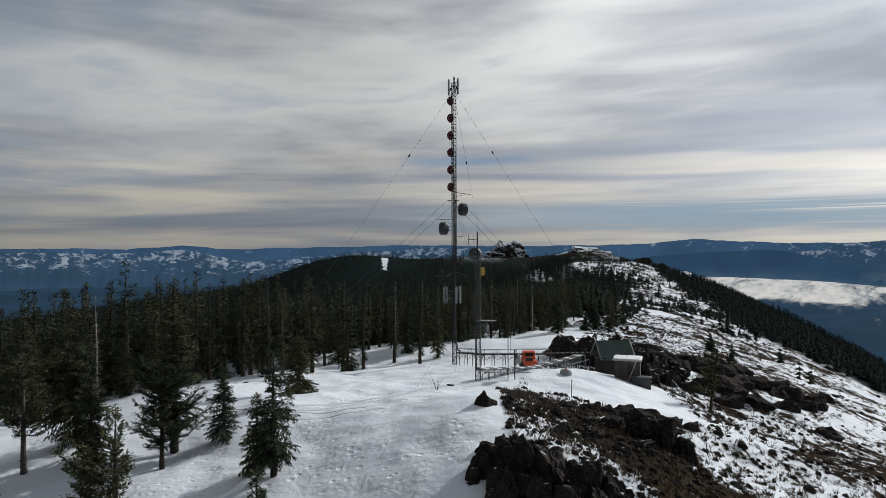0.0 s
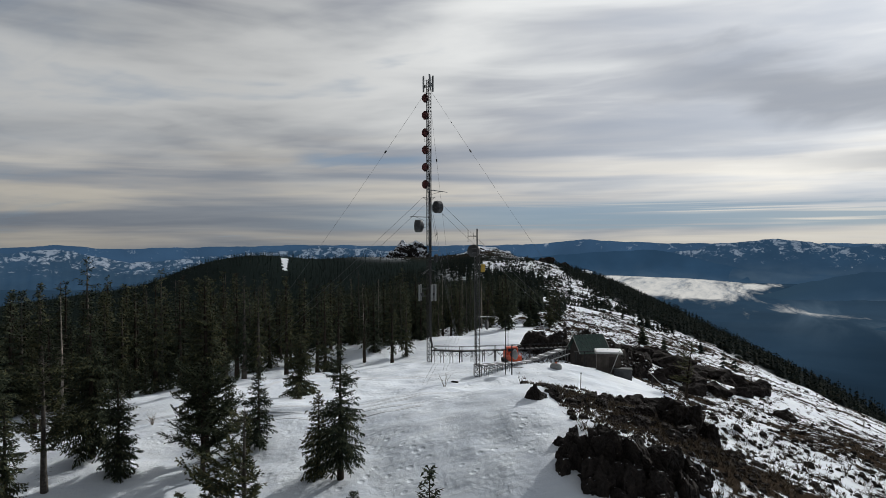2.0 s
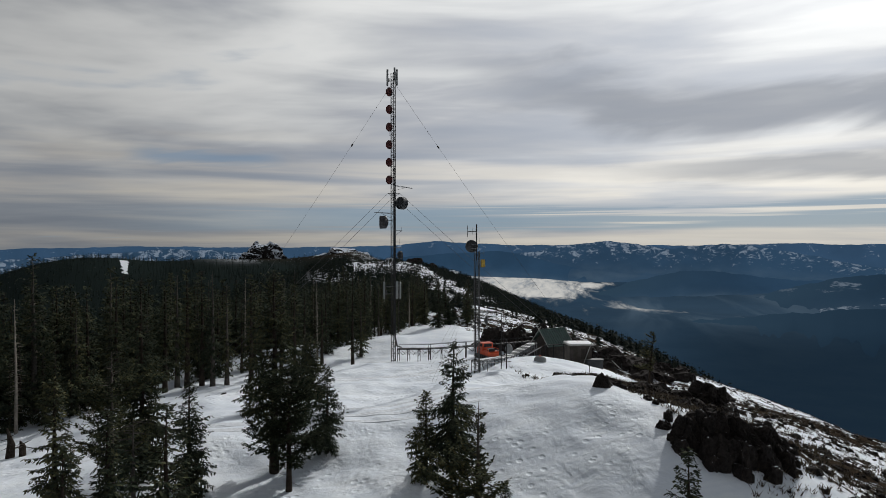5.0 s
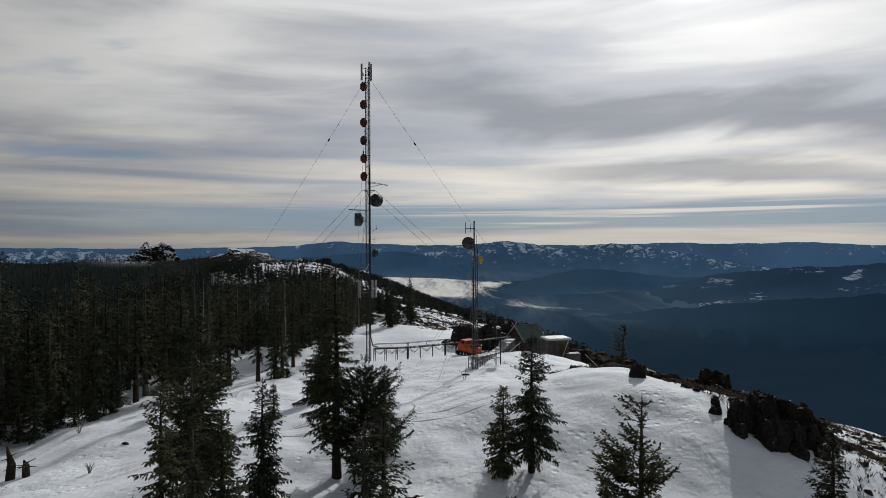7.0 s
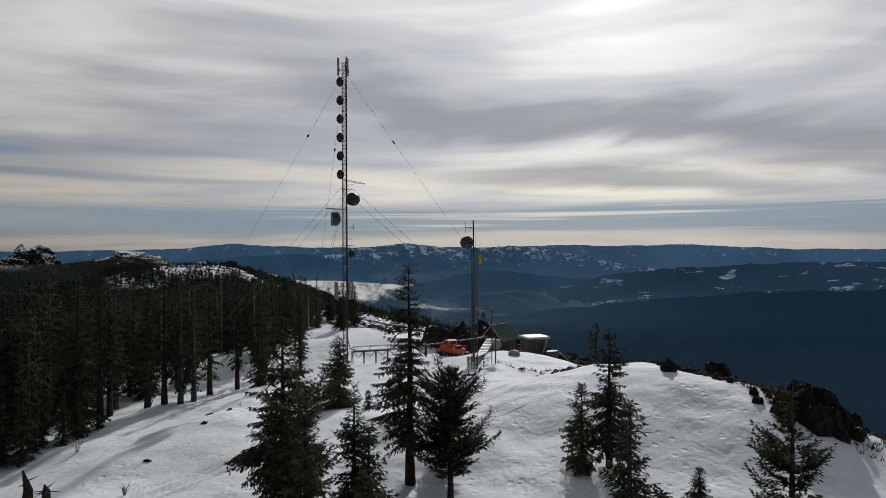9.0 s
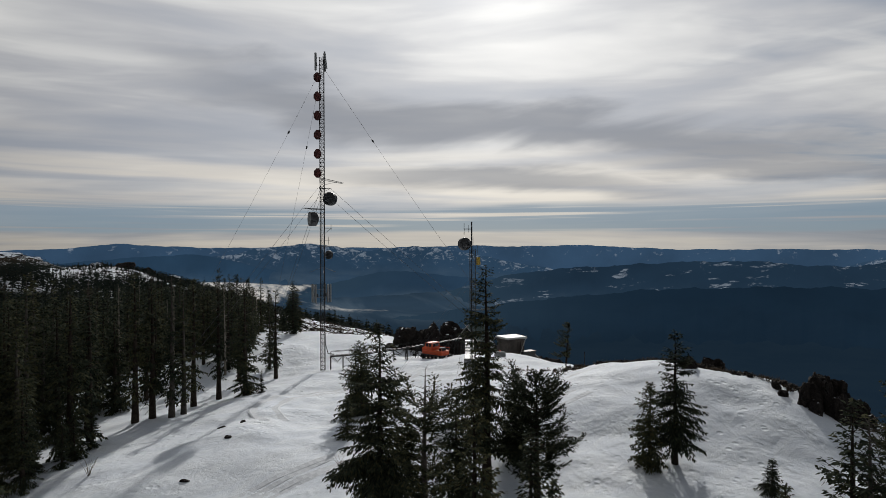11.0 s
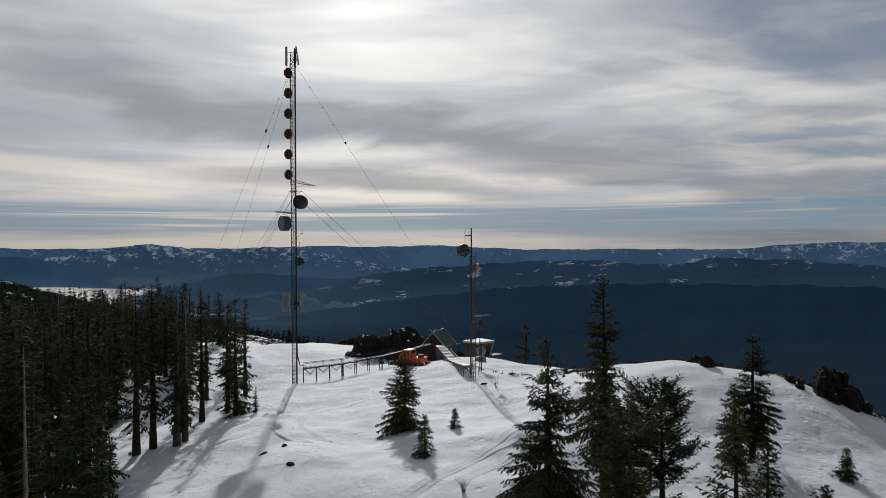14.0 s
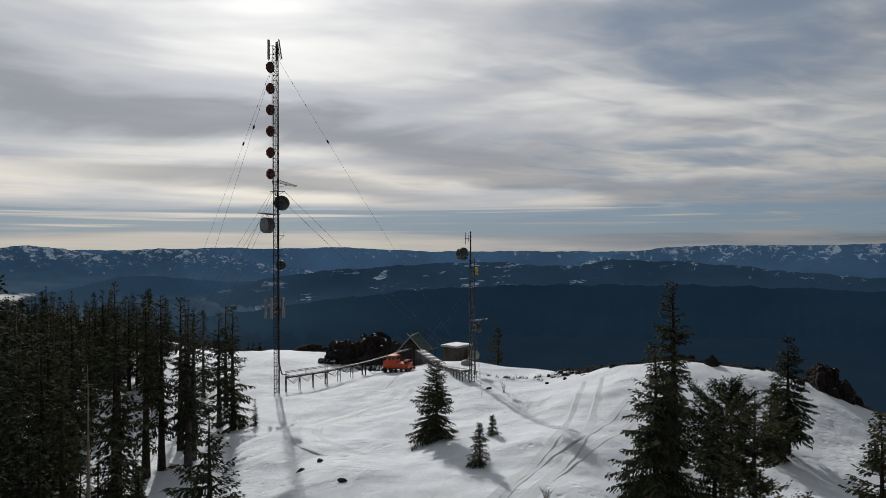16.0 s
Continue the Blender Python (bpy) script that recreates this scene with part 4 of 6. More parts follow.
def wooded(x, y):
    """How thickly trees stand, 0 to 1."""
    d = crest_side(x, y)
    left = (y > forest_edge(x)) * smoothstep(3, -5, d + 9 * smoothstep(150, 120, y) + 44 * smoothstep(380, 500, y) * smoothstep(780, 690, y)) if y < 1500 else 0
    edge = float(np.interp(y, [20, 95, 150, 172, 200, 273, 396, 450, 620], [115, 112, 82, 60, 46, 43, 35, 28, 22]))
    right = smoothstep(edge - 5, edge + 4, d) * (y > 15) + (0.03 if (d > -6 and 130 < y < 900) else 0)
    bald = max(float(bump(x, y, 117, 1500, 60, 70)), 1.8 * float(bump(x, y, -147, 1328, 9, 44, 6)), 1.2 * float(bump(x, y, 283, 1462, 55, 60)))
    return float(max(left, min(right, 1))) * (1 - min(1.0, bald))


rng = random.Random(21)
spots = []


def far_enough(x, y, gap):
    return all((x - p) ** 2 + (y - q) ** 2 > gap * gap for p, q in spots[-400:])


# those along the open snow, then those behind them
EDGE_TREES = [(-25.7, 84.6, 13.7, 7), (-24.1, 84.7, 13.4, 6), (-23.0, 83.2, 13.2, 3), (-21.4, 84.2, 12.0, 3), (-18.4, 88.3, 13.4, 7), (-14.5, 90.4, 12.3, 6), (-13.3, 87.0, 11.6, 2),
              (-11.6, 90.0, 11.3, 7), (-4.0, 95.6, 11.4, 7), (-28.2, 89.0, 13.7, 7), (-26.9, 92.4, 14.4, 3), (-30.3, 82.2, 12.8, 6), (-6.4, 103.0, 11.0, 0), (-12.4, 85.2, 2.6, 2), (-8.0, 97.5, 11.2, 6), (-1.5, 101.0, 10.0, 4), (-32.5, 80.0, 13.4, 0)]
for px, py, height, kind in EDGE_TREES:
    meshes, mats, full = KINDS[kind]
    tree("conifer_tree", "dark conifer with a bare lower stem beside the open snow", px, py, meshes, mats, rng.uniform(0, 360), height / full, "trees of the forest edge")
spots.extend((px, py) for px, py, _, _ in EDGE_TREES)
taken = len(spots)
for x in np.arange(-66, 34, 2.9):
    y0 = float(forest_edge(x))
    for row in range(10):
        px, py = x + rng.uniform(-1.5, 1.5), y0 + row * 3.2 + rng.uniform(-0.4, 2.6)
        sparse = (px > -16 and py < 107) or (px > -29 and py < y0 + 9)
        if crest_side(px, py) > -5 or (sparse and row < 2) or rng.random() < (0.88 if sparse else 0.12) or not far_enough(px, py, 2.1):
            continue
        spots.append((px, py))
spots = spots[taken:]
for x in np.arange(-64, -30, 1.1):
    px, py = x + rng.uniform(-0.6, 0.6), float(forest_edge(x)) + rng.uniform(-0.6, 3.5)
    meshes, mats, full = KINDS[2]
    tree("conifer_tree", "low young conifer crowding the forest edge", px, py, meshes, mats, rng.uniform(0, 360), rng.uniform(0.30, 0.85), "trees of the forest edge")
spots = sorted(spots, key=lambda p: p[1] - float(forest_edge(p[0])))[:260]
for px, py in spots:
    if rng.random() < 0.08:
        tree("dead_tree", "bare grey dead conifer at the forest edge", px, py, SNAG, (DEADWOOD, None), rng.uniform(0, 360), rng.uniform(0.8, 1.15), "trees of the forest edge")
        continue
    meshes, mats, height = KINDS[rng.choice((0, 0, 1, 2, 2, 3, 4, 4, 5, 6, 6))]
    tree("conifer_tree", "dark conifer with a bare lower stem at the forest edge", px, py, meshes, mats, rng.uniform(0, 360), rng.uniform(0.80, 1.08) * float(np.interp(px, [-40, -15, 10], [1.06, 0.95, 0.80])), "trees of the forest edge")


def simple_conifer(form, rng, x, y, z, height, radius, levels, sides):
    """A far conifer: a stem and drooping tiers of separate fronds."""
    form.put([(x - 0.12, y, z - 0.5), (x + 0.12, y, z - 0.5), (x, y + 0.14, z - 0.5), (x, y, z + height)], [(0, 1, 3), (1, 2, 3), (2, 0, 3)])
    for k in range(levels):
        f = (k + rng.uniform(-0.3, 0.3)) / levels
        h = z + height * (0.12 + 0.86 * max(f, 0))
        r = radius * (1 - max(f, 0)) ** 0.8 + 0.12
        start = rng.uniform(0, 6.28)
        for s in range(sides):
            if rng.random() < 0.12:
                continue
            a = start + s * math.tau / sides + rng.uniform(-0.3, 0.3)
            q = r * rng.uniform(0.65, 1.2)
            w = 0.55 * math.tau / sides
            drop = q * rng.uniform(0.35, 0.7)
            form.put([(x, y, h + 0.10 * height / levels), (x + q * 0.7 * math.cos(a - w), y + q * 0.7 * math.sin(a - w), h - drop * 0.75), (x + q * math.cos(a), y + q * math.sin(a), h - drop), (x + q * 0.7 * math.cos(a + w), y + q * 0.7 * math.sin(a + w), h - drop * 0.75)], [(0, 1, 2), (0, 2, 3)])


def forest(name, label, seed, count, area, levels, sides, gap):
    form, rng, made, tries = Form(), random.Random(seed), 0, 0
    taken = set()
    while made < count and tries < count * 14:
        tries += 1
        x, y = area(rng)
        cell = (int(x / gap), int(y / gap))
        if cell in taken or rng.random() > wooded(x, y) or y < forest_edge(np.clip(x, -120, 34)) + (26 if -62 < x < 34 else 0) and crest_side(x, y) < 0:
            continue
        taken.add(cell)
        height = rng.uniform(8.0, 13.0) * (0.42 if -6 < crest_side(x, y) < 130 and y < 700 else 0.85 if x > -25 else 1.0)
        simple_conifer(form, rng, x, y, float(land(x, y)), height, height * rng.uniform(0.15, 0.23) * (1.9 if height < 5.6 else 1.0), levels, sides)
        made += 1
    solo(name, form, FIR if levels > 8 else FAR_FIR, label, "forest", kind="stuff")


forest("near_forest", "dense dark conifer forest behind the clearing", 31, 2400, lambda r: (r.uniform(-150, 70), r.uniform(60, 260)), 12, 6, 2.4)
forest("ridge_forest", "conifers along the sheltered side of the ridge", 32, 5200, lambda r: (r.uniform(-300, 170), r.uniform(95, 760)), 6, 5, 4.0)
forest("flank_forest", "dense conifers covering the steep flank below the ridge", 35, 9000, lambda r: (r.uniform(70, 380), r.uniform(20, 640)), 4, 5, 2.7)


def scrub_area(r):
    """Clumps of low conifers and brush on the open ridge."""
    while True:
        y = r.uniform(180, 620)
        d = r.uniform(-38 if y > 440 else -8, 44)
        x = float(np.interp(y, _yy, CREST_X)) + d
        clump = math.sin(x * 0.17 + 1.3 * math.sin(y * 0.05)) * math.sin(y * 0.11 + 1.7 * math.sin(x * 0.07)) + 0.5 * math.sin(x * 0.43 + y * 0.31)
        if clump + (0.5 if d < 0 else 0) + r.uniform(-0.3, 0.3) > 0.42 and not (d > 8 and y < 150):
            return x, y


def ridge_scrub():
    form, r = Form(), random.Random(36)
    for _ in range(1500):
        x, y = scrub_area(r)
        height = r.uniform(0.9, 2.6) * (2.2 if r.random() < 0.16 else 1)
        simple_conifer(form, r, x, y, float(land(x, y)), height, 0.5 + height * r.uniform(0.16, 0.38), 5, 5)
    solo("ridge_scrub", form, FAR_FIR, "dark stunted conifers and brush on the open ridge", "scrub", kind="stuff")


ridge_scrub()
forest("hill_forest", "dark forest covering the far hill", 33, 9000, lambda r: (r.uniform(-1150, 420), r.uniform(700, 1560)), 3, 4, 6.5)


def snow_clearing():
    """A narrow open strip running down the far wooded hill."""
    form, rows = Form(), 14
    for k in range(rows):
        f = k / (rows - 1)
        y, half = 1268 + 120 * f, 3.0 + 5 * f + 1.2 * math.sin(k * 1.9)
        for s in (-1, 1):
            x = -141 - 13 * f + s * (half + 2.2 * math.sin(k * 2.3 + s))
            form.v.append((x, y, float(land(x, y)) + 0.8))
    form.f.extend((2 * k, 2 * k + 1, 2 * k + 3, 2 * k + 2) for k in range(rows - 1))
    solo("snow_clearing", form, PACKED, "white snowy clearing cut into the far forest", "clearing", kind="structure")


snow_clearing()


# ---------------------------------------------------------------- rocks
def rock_mesh(seed, size, cuts=26, levels=4, blocky=1.0):
    """A broken volcanic block: a ball cut by many planes, split along upright joints and roughened."""
    rng = random.Random(seed)
    bm = bmesh.new()
    bmesh.ops.create_icosphere(bm, subdivisions=levels, radius=1.0)
    planes = []
    for _ in range(cuts):
        n = Vector((rng.gauss(0, 1), rng.gauss(0, 1), rng.gauss(0, 0.6))).normalized()
        planes.append((n, rng.uniform(0.55, 0.90)))
    planes.append((Vector((rng.gauss(0, 0.15), rng.gauss(0, 0.15), 1)).normalized(), rng.uniform(0.7, 0.82)))
    shift = Vector((seed * 3.1, seed * 1.7, 0))
    for p in bm.verts:
        co = p.co.copy()
        for n, d in planes:
            over = co.dot(n) - d
            if over > 0:
                co -= n * over * 0.95
        near, spot = noise.voronoi(Vector((co.x * 2.4, co.y * 2.4, co.z * 0.8)) + shift)
        tiny, bit = noise.voronoi(Vector((co.x * 5.2, co.y * 5.2, co.z * 3.0)) + shift)
        joint = min(near[1] - near[0], 0.16) * 0.75 + min(tiny[1] - tiny[0], 0.12) * 0.35
        co *= 0.80 + joint + (0.16 * noise.cell(spot[0] * 17.3) + 0.06 * noise.cell(bit[0] * 23.1)) * blocky + 0.10 * noise.noise(co * 1.4 + shift) + 0.05 * noise.noise(co * 4.5 + shift) + 0.035 * noise.noise(co * 10 + shift)
        p.co = Vector((co.x * size[0], co.y * size[1], co.z * size[2]))
    me = bpy.data.meshes.new("rock")
    bm.to_mesh(me)
    bm.free()
    me.materials.append(ROCK)
    return me


def rock(x, y, size, seed, label, turn=0.0, up=0.0, levels=4, group="", mat=None):
    me = rock_mesh(seed, size, levels=levels, blocky=0.7 if mat else 0.9)
    if mat:
        me.materials[0] = mat
    ob = new("rock", me)
    ob.matrix_world = pose(x, y, ground_z(x, y) + up, 0, 0, turn)
    return tagged(ob, label, "rock", group)


# the black crag on the near brow, in several blocks: x, y, half width, half depth, height of its top
for k, (x, y, sx, sy, top) in enumerate([(3.3, 36.9, 1.25, 1.3, 6.5), (5.0, 36.7, 1.9, 1.7, 6.95), (6.8, 36.5, 2.1, 1.9, 6.3), (8.7, 36.4, 2.0, 1.8, 5.6), (10.4, 36.3, 1.7, 1.6, 4.8), (3.9, 35.2, 1.5, 1.3, 5.7),
                                         (5.8, 35.0, 1.7, 1.4, 5.3), (7.7, 34.9, 1.6, 1.3, 4.8), (9.4, 35.0, 1.4, 1.2, 4.4), (2.5, 36.3, 0.7, 0.8, 5.3), (5.0, 34.0, 1.0, 0.8, 4.2), (7.0, 33.8, 0.9, 0.8, 3.9), (3.2, 38.7, 0.8, 0.7, 5.9), (4.2, 39.4, 0.7, 0.6, 6.15)]):
    ob = rock(x, y + 0.1, (sx, sy * 0.9, 2.0 if k < 9 else 1.1), 10 + k, "jagged black volcanic crag block rising from the snow", 31 * k, 0, 5 if k < 7 else 4, "crag blocks on the brow", CRAG)
    ob.matrix_world.translation.z = top - (1.60 if k < 9 else 0.88)
for k, (x, y, sx, sy, sz, up) in enumerate([(15.2, 48.6, 1.7, 1.5, 1.8, 0.9), (17.0, 49.0, 1.8, 1.6, 1.9, 1.0), (18.7, 49.2, 1.4, 1.3, 1.4, 0.5), (13.0, 48.8, 1.5, 1.3, 1.1, 0.0), (8.6, 43.4, 1.2, 0.9, 0.7, 0.0), (10.8, 44.6, 1.4, 1.1, 0.8, 0.0), (12.6, 43.0, 1.3, 1.0, 0.8, 0.0), (14.2, 44.8, 1.5, 1.2, 0.9, 0.0), (6.2, 45.4, 1.0, 0.8, 0.6, 0.0), (9.0, 47.4, 1.1, 0.9, 0.8, 0.0), (11.2, 47.8, 1.3, 1.0, 0.9, 0.0)]):
    rock(x, y, (sx, sy, sz), 30 + k, "dark broken rock outcrop among dry brush", 47 * k, up, 4, "outcrop blocks below the crag", CRAG)
peak = rock(3.6, 46.0, (1.25, 1.0, 0.85), 43, "pointed dark boulder on the snow", 20, -0.1, mat=CRAG)
for v in peak.data.vertices:
    lift = max(v.co.z, 0.0)
    v.co.x, v.co.y, v.co.z = v.co.x * (1 - 0.55 * lift), v.co.y * (1 - 0.55 * lift), v.co.z * (1.0 + 0.9 * max(0.0, 0.5 - abs(v.co.x + 0.2)))
rock(5.3, 46.5, (0.85, 0.6, 0.5), 42, "low dark boulder beside a pointed one", 70, 0.0)
# the crag behind the hut and the broken band running down the far slope
for k, (x, y, sx, sy, sz, up) in enumerate([(17.0, 93.6, 3.0, 2.6, 3.0, 0.8), (20.0, 91.6, 3.3, 2.6, 4.0, 1.0), (23.2, 90.6, 2.9, 2.4, 3.8, 1.0), (26.4, 90.4, 3.1, 2.6, 3.9, 1.1), (29.4, 91.0, 3.2, 2.6, 3.3, 1.0), (15.0, 94.6, 1.9, 1.6, 0.9, 0.0), (32.2, 91.8, 2.8, 2.4, 2.4, 0.7), (18.6, 92.4, 2.6, 2.2, 3.0, 0.6), (21.6, 89.8, 2.4, 2.0, 2.8, 0.5), (24.8, 91.6, 2.6, 2.2, 3.4, 0.8), (27.8, 89.2, 2.3, 2.0, 2.8, 0.6), (30.6, 88.6, 2.2, 1.9, 2.2, 0.4), (27.5, 86.6, 1.8, 1.5, 1.8, 0.2)]):
    rock(x, y, (sx, sy, sz), 50 + k, "tall black crag behind the green-roofed hut", 53 * k, up, 4, "crag blocks behind the hut", CRAG)
for k, (x, y, s) in enumerate([(30.5, 95.5, 2.3), (33.4, 95.0, 2.0), (36.4, 90.5, 1.9), (38.6, 87.4, 1.6), (41.0, 85.6, 1.5), (44.8, 86.2, 1.3), (35.0, 99.0, 1.9), (39.5, 104.0, 1.7), (43.4, 113.0, 1.6), (48.0, 95.0, 1.3), (33.0, 88.0, 1.2), (46.5, 101.0, 1.4), (52.0, 92.0, 1.2), (33.4, 109.0, 2.2), (36.0, 113.0, 2.0), (46.6, 113.2, 2.1), (43.0, 107.0, 2.4), (48.0, 109.6, 1.9), (46.8, 100.7, 2.0), (50.2, 100.5, 1.7), (51.0, 97.0, 1.8), (40.0, 98.0, 2.3), (42.5, 95.0, 2.0), (38.9, 92.0, 2.0), (49.0, 90.0, 1.4), (43.5, 101.5, 2.2), (37.0, 104.0, 2.1), (54.0, 96.0, 1.4), (57.0, 99.5, 1.3), (45.0, 77.0, 1.1), (36.4, 84.0, 1.3)]):
    s *= 1.55
    rock(x, y, (s * 1.25, s, s * 0.80), 70 + k, "dark rock in the broken band down the slope", 67 * k, 0.0, 3, "rocks down the slope")
for k, (x, y, s) in enumerate([(117, 1500, 38), (92, 1490, 26), (144, 1492, 26), (283, 1466, 40), (318, 1460, 26), (246, 1462, 26)]):
    rock(x, y, (s * (1.5 if k < 3 else 1.25), s * 1.2, s * (1.75 if k == 0 else 1.2 if k < 3 else 0.5)), 101 + k, "far rocky summit dusted with snow above the forest", 30 * k, -14 if k < 3 else -8, 5, "far summit blocks", SNOWY_ROCK)
for k, (x, y, s) in enumerate([(168, 592, 9), (182, 580, 7), (155, 605, 8), (140, 575, 5), (128, 520, 4), (196, 560, 6)]):
    rock(x, y, (s * 1.4, s, s * 0.8), 110 + k, "dark crag on the snowy ridge top", 50 * k, -0.5, 4, "crags on the ridge top", SNOWY_ROCK if k > 2 else None)
for k, (x, y, s) in enumerate([(8.2, 56.8, 0.8), (10.4, 53.6, 0.9), (12.4, 55.0, 0.7), (14.6, 52.2, 0.8), (6.6, 52.2, 0.7), (17.6, 51.2, 0.9), (19.5, 47.0, 0.8), (13.5, 57.9, 1.0), (15.2, 58.2, 1.3), (16.8, 58.8, 1.5), (18.4, 58.4, 1.7), (19.8, 59.6, 1.4), (21.6, 60.6, 1.5), (23.2, 60.2, 1.2), (17.4, 56.6, 1.2), (20.6, 57.6, 1.3)]):
    rock(x, y, (s * 1.3, s, s * 0.8), 130 + k, "dark boulder among brush on the brow", 50 * k, 0, 3, "boulders on the brow")
for k, (px, py) in enumerate([(-23.7, 72.6), (-22.2, 72.0), (-25.6, 68.2), (-30.8, 64.2), (0.9, 66.8)]):
    rock(px, py, (0.55, 0.32, 0.14 if k < 4 else 0.2), 90 + k, "flat dark stone just clear of the snow", 40 * k, 0.02, 2, "stones in the snow")


def scatter(name, label, seed, count, area, make, mat, category):
    form, r = Form(), random.Random(seed)
    for _ in range(count):
        x, y = area(r)
        make(form, r, x, y, ground_z(x, y))
    solo(name, form, mat, label, category, kind="stuff")


def stone(form, r, x, y, z):
    s = r.uniform(0.07, 0.42) * (1.5 if r.random() < 0.08 else 1)
    pts = []
    for k in range(7):
        a = k * math.tau / 7 + r.uniform(-0.3, 0.3)
        pts.append((x + math.cos(a) * s * r.uniform(0.7, 1.2), y + math.sin(a) * s * r.uniform(0.7, 1.2), z - 0.1))
    tops = [(x + (p[0] - x) * 0.62 + r.uniform(-0.1, 0.1) * s, y + (p[1] - y) * 0.62, z + s * r.uniform(0.3, 0.75)) for p in pts]
    n = len(pts)
    form.put(pts + tops, [(k, (k + 1) % n, n + (k + 1) % n, n + k) for k in range(n)] + [tuple(range(n, 2 * n))])


def shrub(form, r, x, y, z):
    """A low tuft of bare stems."""
    for _ in range(9):
        a, l = r.uniform(0, 6.28), r.uniform(0.18, 0.6)
        d = Vector((math.cos(a) * 0.7, math.sin(a) * 0.7, r.uniform(0.5, 1.1))).normalized() * l
        o = Vector((-math.sin(a), math.cos(a), 0)) * r.uniform(0.02, 0.05)
        p = Vector((x + r.uniform(-0.2, 0.2), y + r.uniform(-0.2, 0.2), z - 0.03))
        form.put([p - o, p + o, p + d], [(0, 1, 2)])


def slope_area(r):
    while True:
        y = r.uniform(30, 190) if r.random() < 0.75 else r.uniform(34, 80)
        x = float(np.interp(y, _yy, CREST_X)) + abs(r.gauss(6, 26)) + 2
        if not (9 < x < 26 and 62 < y < 84) and float(bump(x, y, 22, 104, 12, 9)) < 0.4:
            return x, y


def brow_area(r):
    return 5 + abs(r.gauss(6, 4.5)), r.gauss(47, 5)


scatter("scattered_stones", "loose dark stones on the snowy slope", 61, 2600, slope_area, stone, ROCK, "stones")
scatter("brow_stones", "rubble of dark stones round the crag", 62, 420, brow_area, stone, ROCK, "stones")
scatter("slope_brush", "dry brown brush poking through the snow", 63, 7000, slope_area, shrub, BRUSH, "brush")
scatter("brow_brush", "dry tufted brush between the rocks", 64, 900, brow_area, shrub, BRUSH, "brush")


# ---------------------------------------------------------------- lattice masts
def lattice(parent, base, top, face, bay, leg_r, brace_r, mat, turn=0.0):
    """Three legs and their bracing, standing at the parent's origin."""
    R = face / math.sqrt(3)
    feet = [(R * math.cos(radians(turn + 120 * k)), R * math.sin(radians(turn + 120 * k))) for k in range(3)]
    for x, y in feet:
        part("leg", Form().tube((x, y, base), (x, y, top), leg_r, sides=6), mat, parent)
    brace = Form()
    n = round((top - base) / bay)
    for k in range(n):
        za, zb = base + (top - base) * k / n, base + (top - base) * (k + 1) / n
        for s in range(3):
            p, q = feet[s], feet[(s + 1) % 3]
            brace.tube((*p, za), (*q, za), brace_r, sides=4, caps=False)
            brace.tube((*(p if k % 2 else q), za), (*(q if k % 2 else p), zb), brace_r, sides=4, caps=False)
    part("bracing", brace, mat, parent)


TX, TY = 1.12, 92.55
TZ = ground_z(TX, TY)
tower = thing("radio_tower", "tall slender guyed lattice radio tower of dark weathered steel", "radio tower", pose(TX, TY, TZ))
lattice(tower, -0.4, 40.9 - TZ, 0.62, 0.50, 0.05, 0.022, DARKSTEEL, 20)
cable_run = Form()
for k, (ox, oy) in enumerate([(0.16, -0.10), (0.22, -0.02), (0.10, -0.2), (0.26, 0.06), (0.03, -0.24)]):
    cable_run.run([(0.75 + ox, -0.9 + oy, 2.05), (0.30 + ox, -0.25 + oy, 2.15), (0.05 + ox, -0.05 + oy, 3.4), (ox, oy, 6.0), (ox, oy, 20.0 + 3.5 * k)], 0.032, 5)
part("cable_bundle", cable_run, CABLE, tower, "bundle of black feed cables")
ladder = Form()
for dx in (-0.14, 0.14):
    ladder.tube((-0.34, dx, 0.3), (-0.34, dx, 40.2 - TZ), 0.014, sides=4)
for k in range(120):
    ladder.tube((-0.34, -0.14, 0.5 + k * 0.33), (-0.34, 0.14, 0.5 + k * 0.33), 0.010, sides=3, caps=False)
part("ladder", ladder, DARKSTEEL, tower)
torque = Form()
for k in range(3):
    d = az(128 + 120 * k)
    s = d.cross(Vector((0, 0, 1)))
    torque.run([Vector((0, 0, 24.0 - TZ)) + s * 0.3, Vector((0, 0, 24.05 - TZ)) + d * 0.95, Vector((0, 0, 24.0 - TZ)) - s * 0.3], 0.035, 5)
    torque.tube(Vector((0, 0, 23.5 - TZ)), Vector((0, 0, 24.05 - TZ)) + d * 0.95, 0.025, sides=4)
part("torque_arm", torque, DARKSTEEL, tower)
stub = Form()
for a in (215, 95, 330):
    stub.tube((0, 0, 13.9 - TZ), Vector((0, 0, 13.2 - TZ)) + az(a) * 1.9, 0.022, sides=4)
part("stay_arm", stub, STEEL, tower)

# six red radomes up the side
radome = thing("fm_antenna", "faded red drum-shaped broadcast antenna on the tower's side", "antenna", pose(TX - 0.46, TY + 0.48, 38.33), "red antennas on the tower")
part("radome", Form().lathe([(0.0, 0.62), (0.20, 0.60), (0.49, 0.24), (0.49, -0.24), (0.20, -0.60), (0.0, -0.62)], Matrix(), 8), RADOME, radome)
part("mounting_arm", Form().tube((0, 0, 0.25), (0.34, -0.36, 0.25), 0.03).tube((0, 0, -0.25), (0.34, -0.36, -0.25), 0.03), DARKSTEEL, radome)
part("feed_line", Form().tube((0.30, -0.02, -1.2), (0.30, -0.02, 1.2), 0.028), CABLE, radome)
